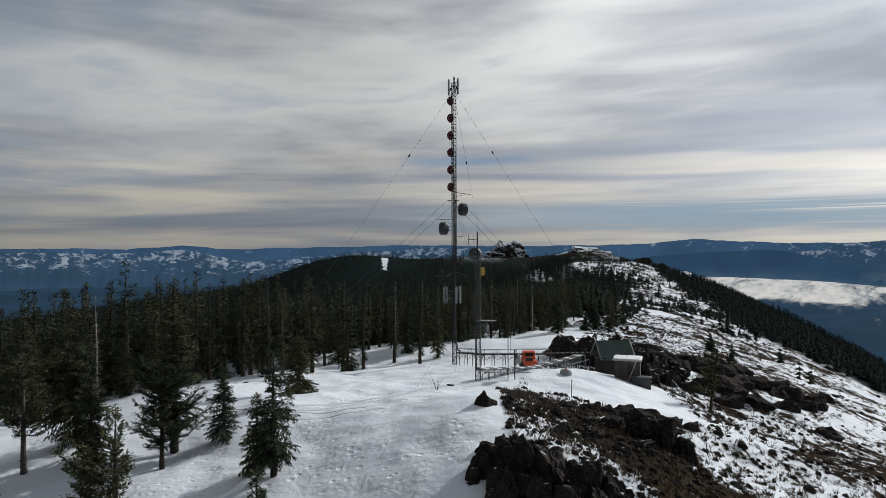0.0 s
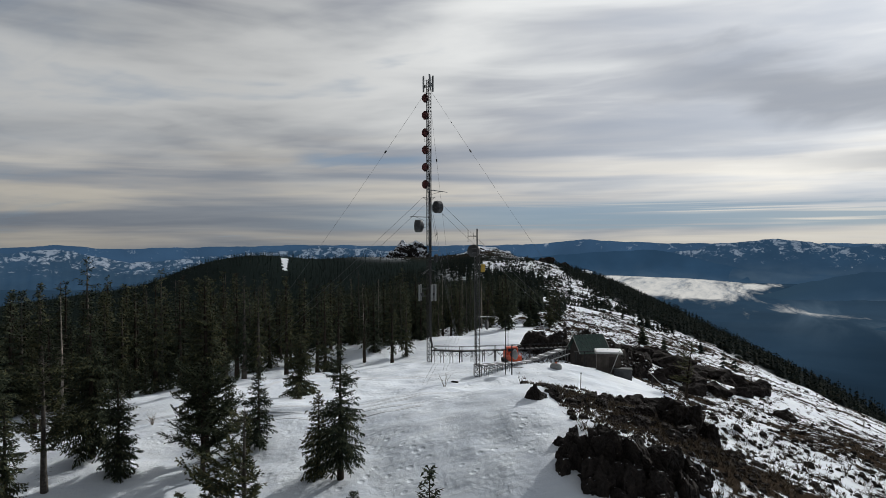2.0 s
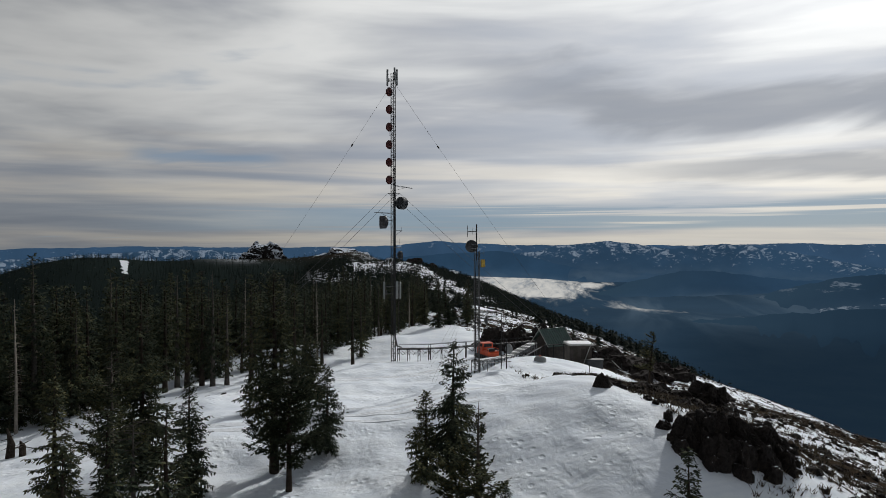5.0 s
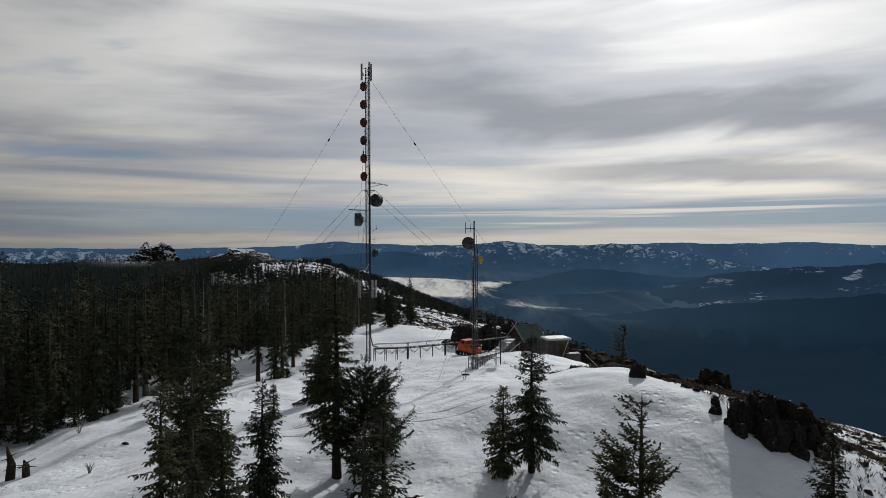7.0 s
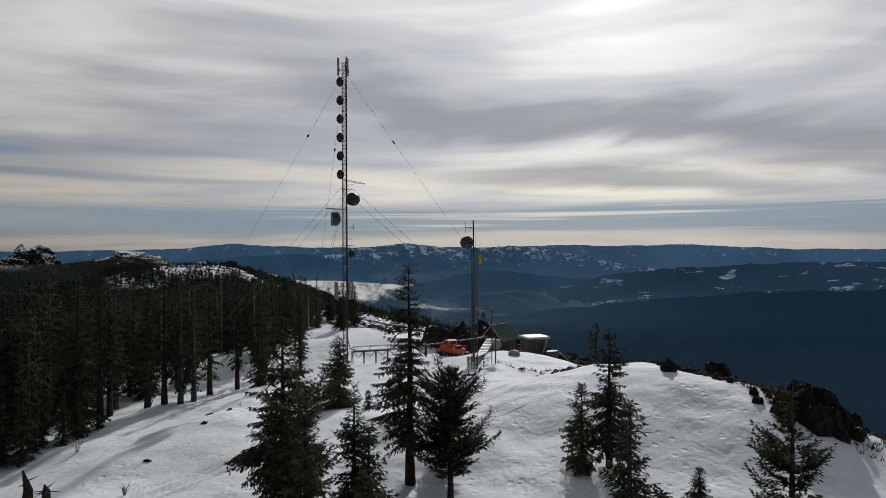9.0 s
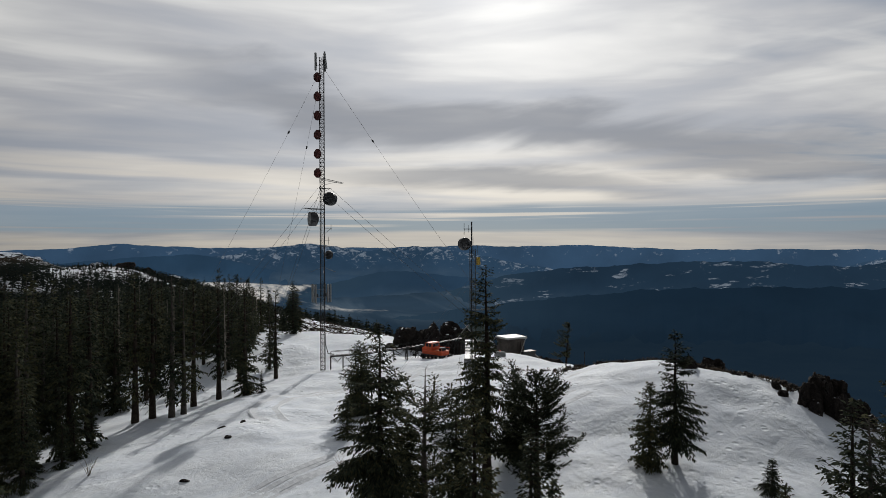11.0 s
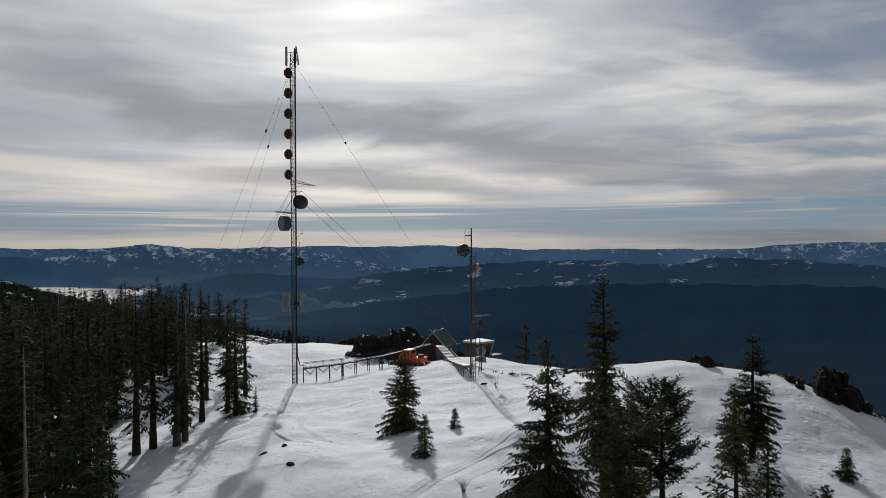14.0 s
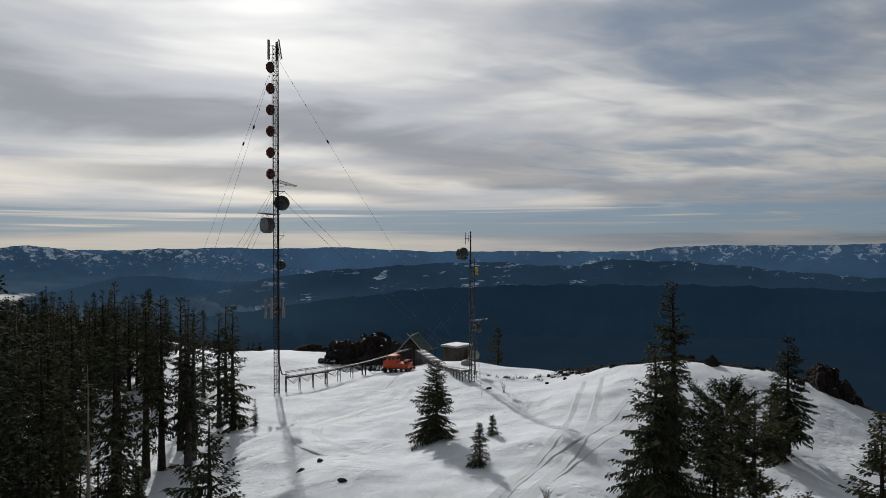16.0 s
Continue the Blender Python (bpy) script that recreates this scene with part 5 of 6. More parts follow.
for k in range(1, 6):
    copy_thing(radome, pose(TX - 0.46, TY + 0.48, 38.33 - 2.466 * k))


def dish(label, centre, towards, r, deep, anchor, face=DISH, shroud=DISHBACK, group=""):
    """A drum-shaped dish: curved back, shroud, flat cover, and the arm that holds it."""
    ob = thing("dish_antenna", label, "dish antenna", Matrix.Translation(centre), group)
    m = aim(towards)
    part("reflector", Form().lathe([(0.0, -0.42 * r - deep * 0.5), (0.35 * r, -0.36 * r - deep * 0.5), (0.7 * r, -0.2 * r - deep * 0.5), (r, -deep * 0.5)], m, 28), shroud, ob, "", True)
    part("shroud", Form().lathe([(r, -deep * 0.5), (r * 1.02, -deep * 0.3), (r * 1.02, deep * 0.5), (r * 0.97, deep * 0.5), (r * 0.96, -deep * 0.3)], m, 28), shroud, ob)
    part("cover", Form().lathe([(r * 0.975, deep * 0.46), (r * 0.6, deep * 0.5 + 0.03), (0.0, deep * 0.5 + 0.05)], m, 28), face, ob, "", True)
    inner = m @ Vector((0, 0, -0.3 * r - deep * 0.5))
    to = Vector(anchor) - Vector(centre)
    part("mount", Form().tube(inner + Vector((0, 0, 0.3 * r)), to + Vector((0, 0, 0.25)), 0.045).tube(inner - Vector((0, 0, 0.3 * r)), to - Vector((0, 0, 0.25)), 0.045).tube(inner + Vector((0, 0, 0.45 * r)), inner - Vector((0, 0, 0.45 * r)), 0.06), STEEL, ob)
    return ob


def ice_shield(label, centre, along, length, width, tilt, anchor):
    """A sloping grating that guards a dish from falling ice."""
    ob = thing("ice_shield", label, "ice shield", Matrix.Translation(centre))
    d = az(along, tilt)
    s = az(along + 90)
    frame_form, grate = Form(), Form()
    corners = [d * length / 2 + s * width * 0.22, d * length / 2 - s * width * 0.22, -d * length / 2 - s * width / 2, -d * length / 2 + s * width / 2]
    for p, q in zip(corners, corners[1:] + corners[:1]):
        frame_form.tube(p, q, 0.03, sides=5)
    part("frame", frame_form, STEEL, ob)
    for k in range(1, 15):
        f = k / 15
        grate.tube(corners[3].lerp(corners[0], f), corners[2].lerp(corners[1], f), 0.014, sides=4)
    part("grating", grate, STEEL, ob)
    to = Vector(anchor) - Vector(centre)
    part("strut", Form().tube(-d * length / 2, to, 0.03).tube(d * length * 0.2, to - Vector((0, 0, 0.7)), 0.025), STEEL, ob)


dish("large dark drum dish on the tower seen from its back", (2.40, 92.75, 22.75), az(62), 0.86, 0.75, (TX + 0.25, TY, 22.75), DISHBACK)
dish("large grey-faced drum dish on the tower's side", (-0.35, 92.75, 20.05), az(290), 0.88, 0.85, (TX - 0.25, TY, 20.05))
dish("small grey dish low on the tower", (2.15, 92.7, 15.45), az(80), 0.55, 0.35, (TX + 0.25, TY, 15.45), DISH, DISHBACK)
ice_shield("tilted steel grating over a dish on the tower", (2.35, 92.1, 25.0), 112, 2.7, 1.7, -9, (TX + 0.2, TY, 25.2))
ice_shield("level steel grating above the grey dish", (-0.35, 92.75, 21.35), 285, 2.3, 1.7, 3, (TX - 0.2, TY, 21.3))
hoop = Form()
for k in range(10):
    a, b = radians(-30 + 24 * k), radians(-6 + 24 * k)
    hoop.tube((1.0 * math.sin(a), 1.0 * math.cos(a), 0), (1.0 * math.sin(b), 1.0 * math.cos(b), 0), 0.03, sides=5)
hoop.tube((-0.5, 0.86, 0), (0.3, -0.1, 0.1), 0.025)
hoop.tube((0.5, -0.86, 0), (-0.1, 0.1, 0.1), 0.025)
solo("hoop_guard", hoop, STEEL, "bent steel hoop guard round the tower", "guard", pose(TX + 0.2, TY, 16.5))


def panel_antenna(label, x, y, z, length, wide, turn, lean, anchor, group, mat=PANEL):
    ob = thing("panel_antenna", label, "antenna", pose(x, y, z, lean, 0, turn), group)
    part("housing", Form().box((0, 0, 0), (wide, 0.13, length), bevel=0.035), mat, ob)
    part("pole", Form().tube((0, 0.17, -length / 2 - 0.1), (0, 0.17, length / 2 - 0.2), 0.035), STEEL, ob)
    inv = pose(x, y, z, lean, 0, turn).inverted()
    a = inv @ Vector((*anchor, z + length * 0.22))
    b = inv @ Vector((*anchor, z - length * 0.22))
    part("bracket", Form().tube((0, 0.17, length * 0.22), a, 0.025), STEEL, ob)
    part("bracket", Form().tube((0, 0.17, -length * 0.22), b, 0.025), STEEL, ob)
    part("radio_box", Form().box((0.05, 0.32, -length * 0.1), (0.24, 0.16, 0.42), bevel=0.03), DISHBACK, ob, "dark grey radio box")


for x, y, turn in ((0.0, 93.3, -60), (-0.35, 92.2, -75), (1.43, 91.95, 10), (2.0, 92.15, 40), (1.9, 93.3, 150)):
    panel_antenna("long white panel antenna low on the tower", x, y, 10.55, 2.35, 0.30, turn, 0, (TX, TY), "panels low on the tower")
for x, y, turn, lean, z in ((0.42, 93.05, -40, 0, 40.3), (1.25, 92.05, 25, -8, 40.45), (1.75, 92.9, 130, 0, 40.4)):
    panel_antenna("long grey panel antenna at the tower's top", x, y, z, 2.3, 0.28, turn, lean, (TX, TY), "panels at the tower's top", DISH)
whip = Form().tube((0, 0, 0), (0, 0, 1.1), 0.02, 0.01).tube((0, 0, 0.1), (0.3, 0, 0.1), 0.02)
solo("whip_antenna", whip, DARKSTEEL, "thin whip antenna on the tower's side", "antenna", pose(TX - 0.62, TY - 0.1, 32.0))
bracket = Form().tube((0, 0, 0), (1.0, -0.2, 0.0), 0.025).tube((0, 0, -0.7), (0.9, -0.18, 0.0), 0.02).tube((0.9, -0.18, -0.25), (0.9, -0.18, 0.5), 0.02)
solo("antenna_bracket", bracket, DARKSTEEL, "short side bracket with a stub antenna", "bracket", pose(TX + 0.25, TY, 18.9))
solo("antenna_bracket", Form().tube((0, 0, 0), (0.75, 0, 0.0), 0.022).tube((0.6, 0, -0.5), (0.6, 0, 0.5), 0.018), DARKSTEEL, "short side bracket with a stub antenna", "bracket", pose(TX + 0.25, TY, 17.3))


def strand(points, r, sides=5):
    """One unbroken tube along points."""
    form = Form()
    for i, p in enumerate(points):
        m = aim(Vector(points[min(i + 1, len(points) - 1)]) - Vector(points[max(i - 1, 0)]))
        form.v.extend(tuple(m @ Vector((math.cos(k * math.tau / sides) * r, math.sin(k * math.tau / sides) * r, 0)) + Vector(p)) for k in range(sides))
    for i in range(len(points) - 1):
        form.f.extend((i * sides + k, i * sides + (k + 1) % sides, (i + 1) * sides + (k + 1) % sides, (i + 1) * sides + k) for k in range(sides))
    return form


def guy(label, top, foot, insulators, r=0.012, sag=0.4, group="guy wires"):
    ob = thing("guy_wire", label, "guy wire", Matrix.Translation(top), group)
    top, foot = Vector(top), Vector(foot)
    at = lambda f: (foot - top) * f - Vector((0, 0, sag * math.sin(math.pi * f)))
    part("wire", strand([at(k / 14) for k in range(15)], r, 4), WIRE, ob)
    for f, size in insulators:
        d = (at(f + 0.004) - at(f - 0.004)).normalized()
        m = Matrix.Translation(at(f)) @ aim(d)
        part("insulator", Form().lathe([(0, -size), (size * 0.35, -size * 0.8), (size * 0.45, 0), (size * 0.35, size * 0.8), (0, size)], m, 8), CABLE, ob)


for a in (124, 255, 17):
    d = az(a)
    foot = Vector((TX, TY, 0)) + d * 27.5
    foot.z = ground_z(foot.x, foot.y) + 0.3
    guy("thin steel guy wire from the tower's top with dark insulators", Vector((TX, TY, 39.2)) + d * 0.35, foot, [(0.06, 0.10), (0.12, 0.10), (0.17, 0.10), (0.225, 0.26)], 0.013, 0.5)
    for k, z in enumerate((24.05, 23.3)):
        guy("steel guy wire from the tower's middle", Vector((TX, TY, z)) + d * (0.95 if k == 0 else 0.35), foot - d * 1.1 * k, [], 0.018, 0.3)
    solo("guy_anchor", Form().tube((0, 0, -0.6), (-d.x * 0.5, -d.y * 0.5, 0.55), 0.05).box((0, 0, -0.1), (0.5, 0.5, 0.5), bevel=0.05), STEEL, "steel guy anchor set in the snow", "anchor", Matrix.Translation(foot - Vector((0, 0, 0.35))), "guy anchors")

# the shorter mast
MX, MY = 3.86, 69.7
MZ = ground_z(MX, MY)
mast = thing("lattice_mast", "short grey lattice mast beside the cable bridge", "radio mast", pose(MX, MY, MZ))
lattice(mast, -0.4, 16.2 - MZ, 0.62, 0.45, 0.038, 0.017, MASTSTEEL, 50)
part("top_pole", Form().tube((-0.1, 0, 15.2 - MZ), (-0.1, 0, 19.15 - MZ), 0.075, sides=8), DARKSTEEL, mast)
run = Form()
for k in range(3):
    run.run([(-0.28 + 0.05 * k, -0.1, 1.3), (-0.30 + 0.05 * k, -0.05, 5), (-0.30 + 0.05 * k, -0.05, 13 - MZ + k)], 0.024, 5)
part("cable_bundle", run, CABLE, mast, "black feed cables")
dip = Form().tube((-0.1, 0, 18.35 - MZ), (-1.05, 0.25, 18.35 - MZ), 0.045).tube((-1.05, 0.25, 17.75 - MZ), (-1.05, 0.25, 19.0 - MZ), 0.03).tube((-0.5, 0.1, 18.0 - MZ), (-0.5, 0.1, 18.75 - MZ), 0.018)
part("dipole", dip, DARKSTEEL, mast)
whips = Form().tube((0.25, 0.1, 15.5 - MZ), (0.25, 0.1, 17.6 - MZ), 0.018).tube((0.2, 0, 16.0 - MZ), (0.75, -0.1, 16.0 - MZ), 0.025).tube((0.75, -0.1, 15.6 - MZ), (0.75, -0.1, 16.6 - MZ), 0.018)
whips.tube((0.2, -0.1, 9.2 - MZ), (0.95, -0.5, 9.2 - MZ), 0.025).tube((0.95, -0.5, 8.8 - MZ), (0.95, -0.5, 9.9 - MZ), 0.02)
whips.tube((-0.2, -0.1, 8.1 - MZ), (-0.85, -0.4, 8.1 - MZ), 0.03).tube((-0.85, -0.4, 8.1 - MZ), (-0.85, -0.4, 9.3 - MZ), 0.025)
whips.tube((0.25, 0.1, 9.4 - MZ), (0.25, 0.1, 11.6 - MZ), 0.02)
part("side_antennas", whips, STEEL, mast)
dish("dark drum dish near the top of the short mast", (3.55, 70.55, 16.75), az(25), 0.68, 0.5, (MX - 0.1, MY, 16.75), DISH, DISHBACK)
dish("small grey dish low on the short mast", (4.75, 69.2, 8.75), az(115), 0.48, 0.16, (MX + 0.2, MY, 8.75), DISHBACK, DISHBACK)
ice_shield("flat steel grating above the small dish", (4.75, 69.1, 9.65), 120, 1.9, 1.1, 2, (MX + 0.2, MY, 9.6))
cage = thing("equipment_box", "small yellow equipment box on the mast", "box", pose(MX + 0.45, MY - 0.45, 14.9))
part("body", Form().box((0, 0, 0), (0.42, 0.3, 0.85), bevel=0.04), YELLOW, cage)
part("bracket", Form().tube((0, 0, 0.2), (-0.35, 0.35, 0.2), 0.025).tube((0, 0, -0.2), (-0.35, 0.35, -0.2), 0.025), STEEL, cage)
for fx, fy, h in ((7.08, 70.43, 4.6), (-2.6, 66.4, 0.2), (1.2, 78.6, 0.2)):
    guy("pale guy rope from the short mast", (MX, MY, 13.4), (fx, fy, ground_z(fx, fy) + h), [], 0.009, 0.1)
    if h < 1:
        guy("pale guy rope from the short mast", (MX, MY, 12.6), (fx + 0.4, fy, ground_z(fx, fy) + h), [], 0.006, 0.1)
post = thing("antenna_pole", "thin dark pole with whip antennas beside the bridge", "pole", pose(7.08, 70.43, ground_z(7.08, 70.43)))
part("pole", Form().tube((0, 0, -0.5), (0, 0, 6.2), 0.055, 0.04), DARKSTEEL, post)
part("whip", Form().tube((0.3, 0.1, 2.6), (0.3, 0.1, 6.8), 0.022, 0.012).tube((0, 0, 2.8), (0.3, 0.1, 2.8), 0.02), DARKSTEEL, post)
part("stub_pole", Form().tube((0.75, 0.2, -0.5), (0.75, 0.2, 3.2), 0.07), DARKSTEEL, post)
dish("small pale dish on a short pole", (8.25, 70.85, ground_z(8, 70.8) + 2.2), az(75), 0.55, 0.12, (7.83, 70.63, ground_z(7, 70) + 2.2), DISH, DISH)


# ---------------------------------------------------------------- cable bridges
def cable_bridge(name, label, points, heights, wide, pitch, rail, snowy):
    """A run of braced posts that carries cables and a grated cover."""
    ob = thing(name, label, "cable bridge", Matrix.Translation((*points[0], 0)))
    o = Vector((*points[0], 0))
    path = [Vector((*p, h)) - o for p, h in zip(points, heights)]
    leg_n = 0
    deck_lines = {-1: [], 1: []}
    for a, b in zip(path, path[1:]):
        d = b - a
        flat = Vector((d.x, d.y, 0)).normalized()
        side = Vector((-flat.y, flat.x, 0)) * wide / 2
        n = max(1, round(d.length / pitch))
        for s in (-1, 1):
            deck_lines[s] += [a + side * s, b + side * s]
        for k in range(n + 1):
            c = a + d * k / n
            foot = [ground_z(c.x + o.x + side.x * s, c.y + o.y + side.y * s) - 0.5 for s in (-1, 1)]
            bent = Form()
            for s, f in zip((-1, 1), foot):
                bent.tube((c.x + side.x * s, c.y + side.y * s, f), c + side * s, 0.045, sides=5)
            bent.tube(c - side * 1.15, c + side * 1.15, 0.035, sides=5)
            mid = (foot[0] + c.z) / 2
            bent.tube((c.x - side.x, c.y - side.y, mid), c + side, 0.026, sides=4)
            bent.tube((c.x + side.x, c.y + side.y, mid), c - side, 0.026, sides=4)
            part("bent", bent, STEEL if snowy else DARKSTEEL, ob)
            if k < n:
                e = a + d * (k + 1) / n
                for s in (-1, 1):
                    brace = Form()
                    low = Vector((e.x, e.y, ground_z(e.x + o.x, e.y + o.y) + 0.25)) + side * s
                    brace.tube(c + side * s, low.lerp(c + side * s, 0.45), 0.026, sides=4)
                    brace.tube(e + side * s, low.lerp(c + side * s, 0.45), 0.026, sides=4)
                    part("brace", brace, STEEL if snowy else DARKSTEEL, ob)
        m = max(1, round(d.length / 0.62))
        for k in range(m):
            c = a + d * (k + 0.5) / m
            plank = Form()
            q = [c + flat * u * 0.22 + side * v * 1.05 for u, v in ((-1, -1), (1, -1), (1, 1), (-1, 1))]
            t = Vector((0, 0, 0.05))
            plank.put([p + t for p in q] + [p + t * 1.8 for p in q], [(3, 2, 1, 0), (4, 5, 6, 7), (0, 1, 5, 4), (1, 2, 6, 5), (2, 3, 7, 6), (3, 0, 4, 7)])
            part("cover_plate", plank, SNOWCAP if snowy and k % 3 == 1 else STEEL if snowy else DARKSTEEL, ob)
    for s in (-1, 1):
        part("rail", Form().run(deck_lines[s], 0.035, 5), STEEL if snowy else DARKSTEEL, ob)
        if rail:
            up = [p + Vector((0, 0, rail)) for p in deck_lines[s]]
            part("rail", Form().run(up, 0.028, 5), DARKSTEEL, ob)
            for p, q in zip(deck_lines[s], deck_lines[s][1:]):
                n = max(1, round((q - p).length / 2.1))
                for k in range(n):
                    c = p.lerp(q, k / n)
                    part("rail_post", Form().tube(c, c + Vector((0, 0, rail)), 0.022, sides=4), DARKSTEEL, ob)
    bundle = Form()
    for k in range(6):
        bundle.run([p + Vector((0, 0, -0.10 + 0.06 * (k % 2))) + Vector(((k - 2.5) * wide * 0.13, 0, 0)) for p in path], 0.03, 5)
    part("cables", bundle, CABLE, ob, "black cables under the cover plates")


h1 = lambda x, y, up: ground_z(x, y) + up
cable_bridge("cable_bridge", "dark steel cable bridge from the tower to the hut", [(1.6, 91.7), (5.0, 88.4), (9.2, 85.6), (13.6, 84.2), (18.6, 83.6)],
             [h1(1.6, 91.7, 1.75), h1(5, 88.4, 1.55), 3.25, 3.55, 3.75], 0.7, 1.45, 0.6, False)
cable_bridge("cable_bridge", "grey steel cable bridge with snow on its cover plates", [(3.9, 70.2), (10.4, 75.7), (17.2, 81.6)],
             [h1(3.9, 70.2, 1.15), 3.35, 3.85], 1.05, 0.92, 0.0, True)
pipe = Form().run([(4.6, 69.2, MZ + 1.0), (11.0, 74.6, 3.0), (17.8, 80.4, 3.45)], 0.05, 6)
for f in (0.03, 0.25, 0.5, 0.75, 0.97):
    x, y = 4.6 + 13.2 * f, 69.2 + 11.2 * f
    pipe.tube((x, y, ground_z(x, y) - 0.3), (x, y, float(np.interp(f, [0, 0.485, 1], [MZ + 1.0, 3.0, 3.45]))), 0.03)
solo("conduit_pipe", pipe, STEEL, "pale conduit pipe on posts beside the bridge", "pipe")


# ---------------------------------------------------------------- hut, shed, vehicle
HUT = pose(21.7, 84.4, 0, 0, 0, 10)
HUT_Z = ground_z(21.7, 84.4)
hut = thing("hut", "dark timber hut with a steep green metal roof", "hut", HUT)
ridge, eave, half, length = 5.2, 3.35, 1.7, 4.6
part("wall", Form().box((0, 0, (eave + HUT_Z - 0.8) / 2), (length - 0.9, half * 2 - 0.5, eave - HUT_Z + 0.8), bevel=0.02), TIMBER, hut)
for x in (-length / 2 + 0.45, length / 2 - 0.45):
    gable = Form().put([(x - 0.05, -half + 0.25, eave), (x - 0.05, half - 0.25, eave), (x - 0.05, 0, ridge - 0.2), (x + 0.05, -half + 0.25, eave), (x + 0.05, half - 0.25, eave), (x + 0.05, 0, ridge - 0.2)], [(0, 2, 1), (3, 4, 5), (0, 1, 4, 3), (1, 2, 5, 4), (2, 0, 3, 5)])
    part("gable", gable, TIMBER, hut)
rise = (ridge - eave) / half
for s in (-1, 1):
    slab = Form()
    a, b = (0, ridge), (s * (half + 0.25), eave - 0.25 * rise)
    for (x0, x1) in ((-length / 2, length / 2),):
        pts = [(x0, a[0], a[1]), (x1, a[0], a[1]), (x1, b[0], b[1]), (x0, b[0], b[1])]
        slab.put([(p[0], p[1], p[2] - 0.08) for p in pts] + pts, [(0, 1, 2, 3), (7, 6, 5, 4), (0, 4, 5, 1), (1, 5, 6, 2), (2, 6, 7, 3), (3, 7, 4, 0)])
    roof = part("roof", slab, GREENROOF, hut)
    for k in range(12):
        x = -length / 2 + 0.06 + k * (length - 0.12) / 11
        part("standing_seam", Form().tube((x, a[0] + s * 0.02, a[1] + 0.01), (x, b[0], b[1] + 0.02), 0.028, sides=4), GREENROOF, roof)
    for x in (-length / 2 - 0.02, length / 2 + 0.02):
        over = 0.75 if x < 0 else 0.05
        tip = Vector((x, -s * over * 0.6, ridge + over * 0.6 * rise))
        part("barge_board", Form().tube(tip if x < 0 else (x, 0, ridge), (x, b[0], b[1]), 0.07, sides=4), TRIM, hut, "pale weathered barge board")
part("ridge_cap", Form().tube((-length / 2, 0, ridge + 0.01), (length / 2, 0, ridge + 0.01), 0.07, sides=6), GREENROOF, hut)
part("door", Form().box((-length / 2 + 0.42, -0.5, HUT_Z + 1.15), (0.06, 0.85, 2.0), bevel=0.01), TIMBER, hut)
porch = Form()
for x, y in ((-2.2, -2.9), (-0.7, -3.2), (-3.3, -2.6)):
    porch.tube((x, y, HUT_Z - 0.6), (x, y, 3.5), 0.06, sides=6)
porch.tube((-3.5, -2.55, 3.5), (-0.2, -3.3, 3.5), 0.07, sides=6)
solo("porch_frame", porch, DARKSTEEL, "dark steel posts and beam carrying cables beside the hut", "frame", HUT)

shed = thing("shed", "small flat-roofed concrete block shed with snow on its roof", "shed", pose(22.05, 78.2, 0, 0, 0, -18))
SHED_Z = ground_z(22.05, 78.2)
sx, sy, st = 2.9, 2.5, 3.9
walls = Form()
for c, s in (((0, sy / 2 - 0.1, 0), (sx, 0.2, 1)), ((-sx / 2 + 0.1, 0, 0), (0.2, sy - 0.4, 1)), ((sx / 2 - 0.1, 0, 0), (0.2, sy - 0.4, 1)), ((-0.72, -sy / 2 + 0.1, 0), (sx - 1.44, 0.2, 1)), ((1.0, -sy / 2 + 0.1, 0), (0.5, 0.2, 1))):
    walls.box((c[0], c[1], (SHED_Z - 0.8 + st) / 2), (s[0], s[1], st - SHED_Z + 0.8))
walls.box((0.37, -sy / 2 + 0.1, st - 0.2), (0.74, 0.2, 0.4))
walls.box((0.37, -sy / 2 + 0.1, SHED_Z + 0.3), (0.74, 0.2, 0.9))
part("wall", walls, BLOCKWALL, shed)
part("roof", Form().box((0, 0, st + 0.08), (sx + 0.45, sy + 0.45, 0.16), bevel=0.02), TRIM, shed)
part("roof_snow", Form().box((0.02, 0, st + 0.21), (sx + 0.35, sy + 0.35, 0.11), bevel=0.05), SNOWCAP, shed, "thin settled snow")
part("door", Form().box((0.37, -sy / 2 + 0.16, SHED_Z + 1.5), (0.72, 0.06, 1.9)), TIMBER, shed)
box = thing("generator_box", "dark grey metal box with a flat lid beside the shed", "box", pose(23.2, 76.4, ground_z(23.2, 76.4), 0, 0, -18))
part("body", Form().box((0, 0, 0.25), (2.1, 1.15, 1.5), bevel=0.04), DISHBACK, box)
part("lid", Form().box((0, 0, 1.06), (2.25, 1.3, 0.12), bevel=0.02), DISHBACK, box)
solo("leaning_pole", Form().tube((0, 0, -0.2), (1.0, -0.6, 2.9), 0.045, sides=6), TRIM, "pale pole leaning on the shed", "pole", pose(21.6, 76.6, ground_z(21.6, 76.6)))
solo("leaning_pole", Form().tube((0, 0, -0.3), (-2.6, 1.4, 2.6), 0.05, sides=6), TRIM, "pale pole leaning over the slope's edge", "pole", pose(30.0, 77.0, ground_z(30.0, 77.0)))
drum = thing("storage_tank", "small white tank half buried in snow", "tank", pose(13.9, 73.8, ground_z(13.9, 73.8) + 0.14, 0, 0, 35))
part("tank", Form().lathe([(0, -0.72), (0.28, -0.68), (0.46, -0.5), (0.48, 0), (0.46, 0.5), (0.28, 0.68), (0, 0.72)], pose(0, 0, 0, 90, 0, 0), 18), PANEL, drum, "", True)
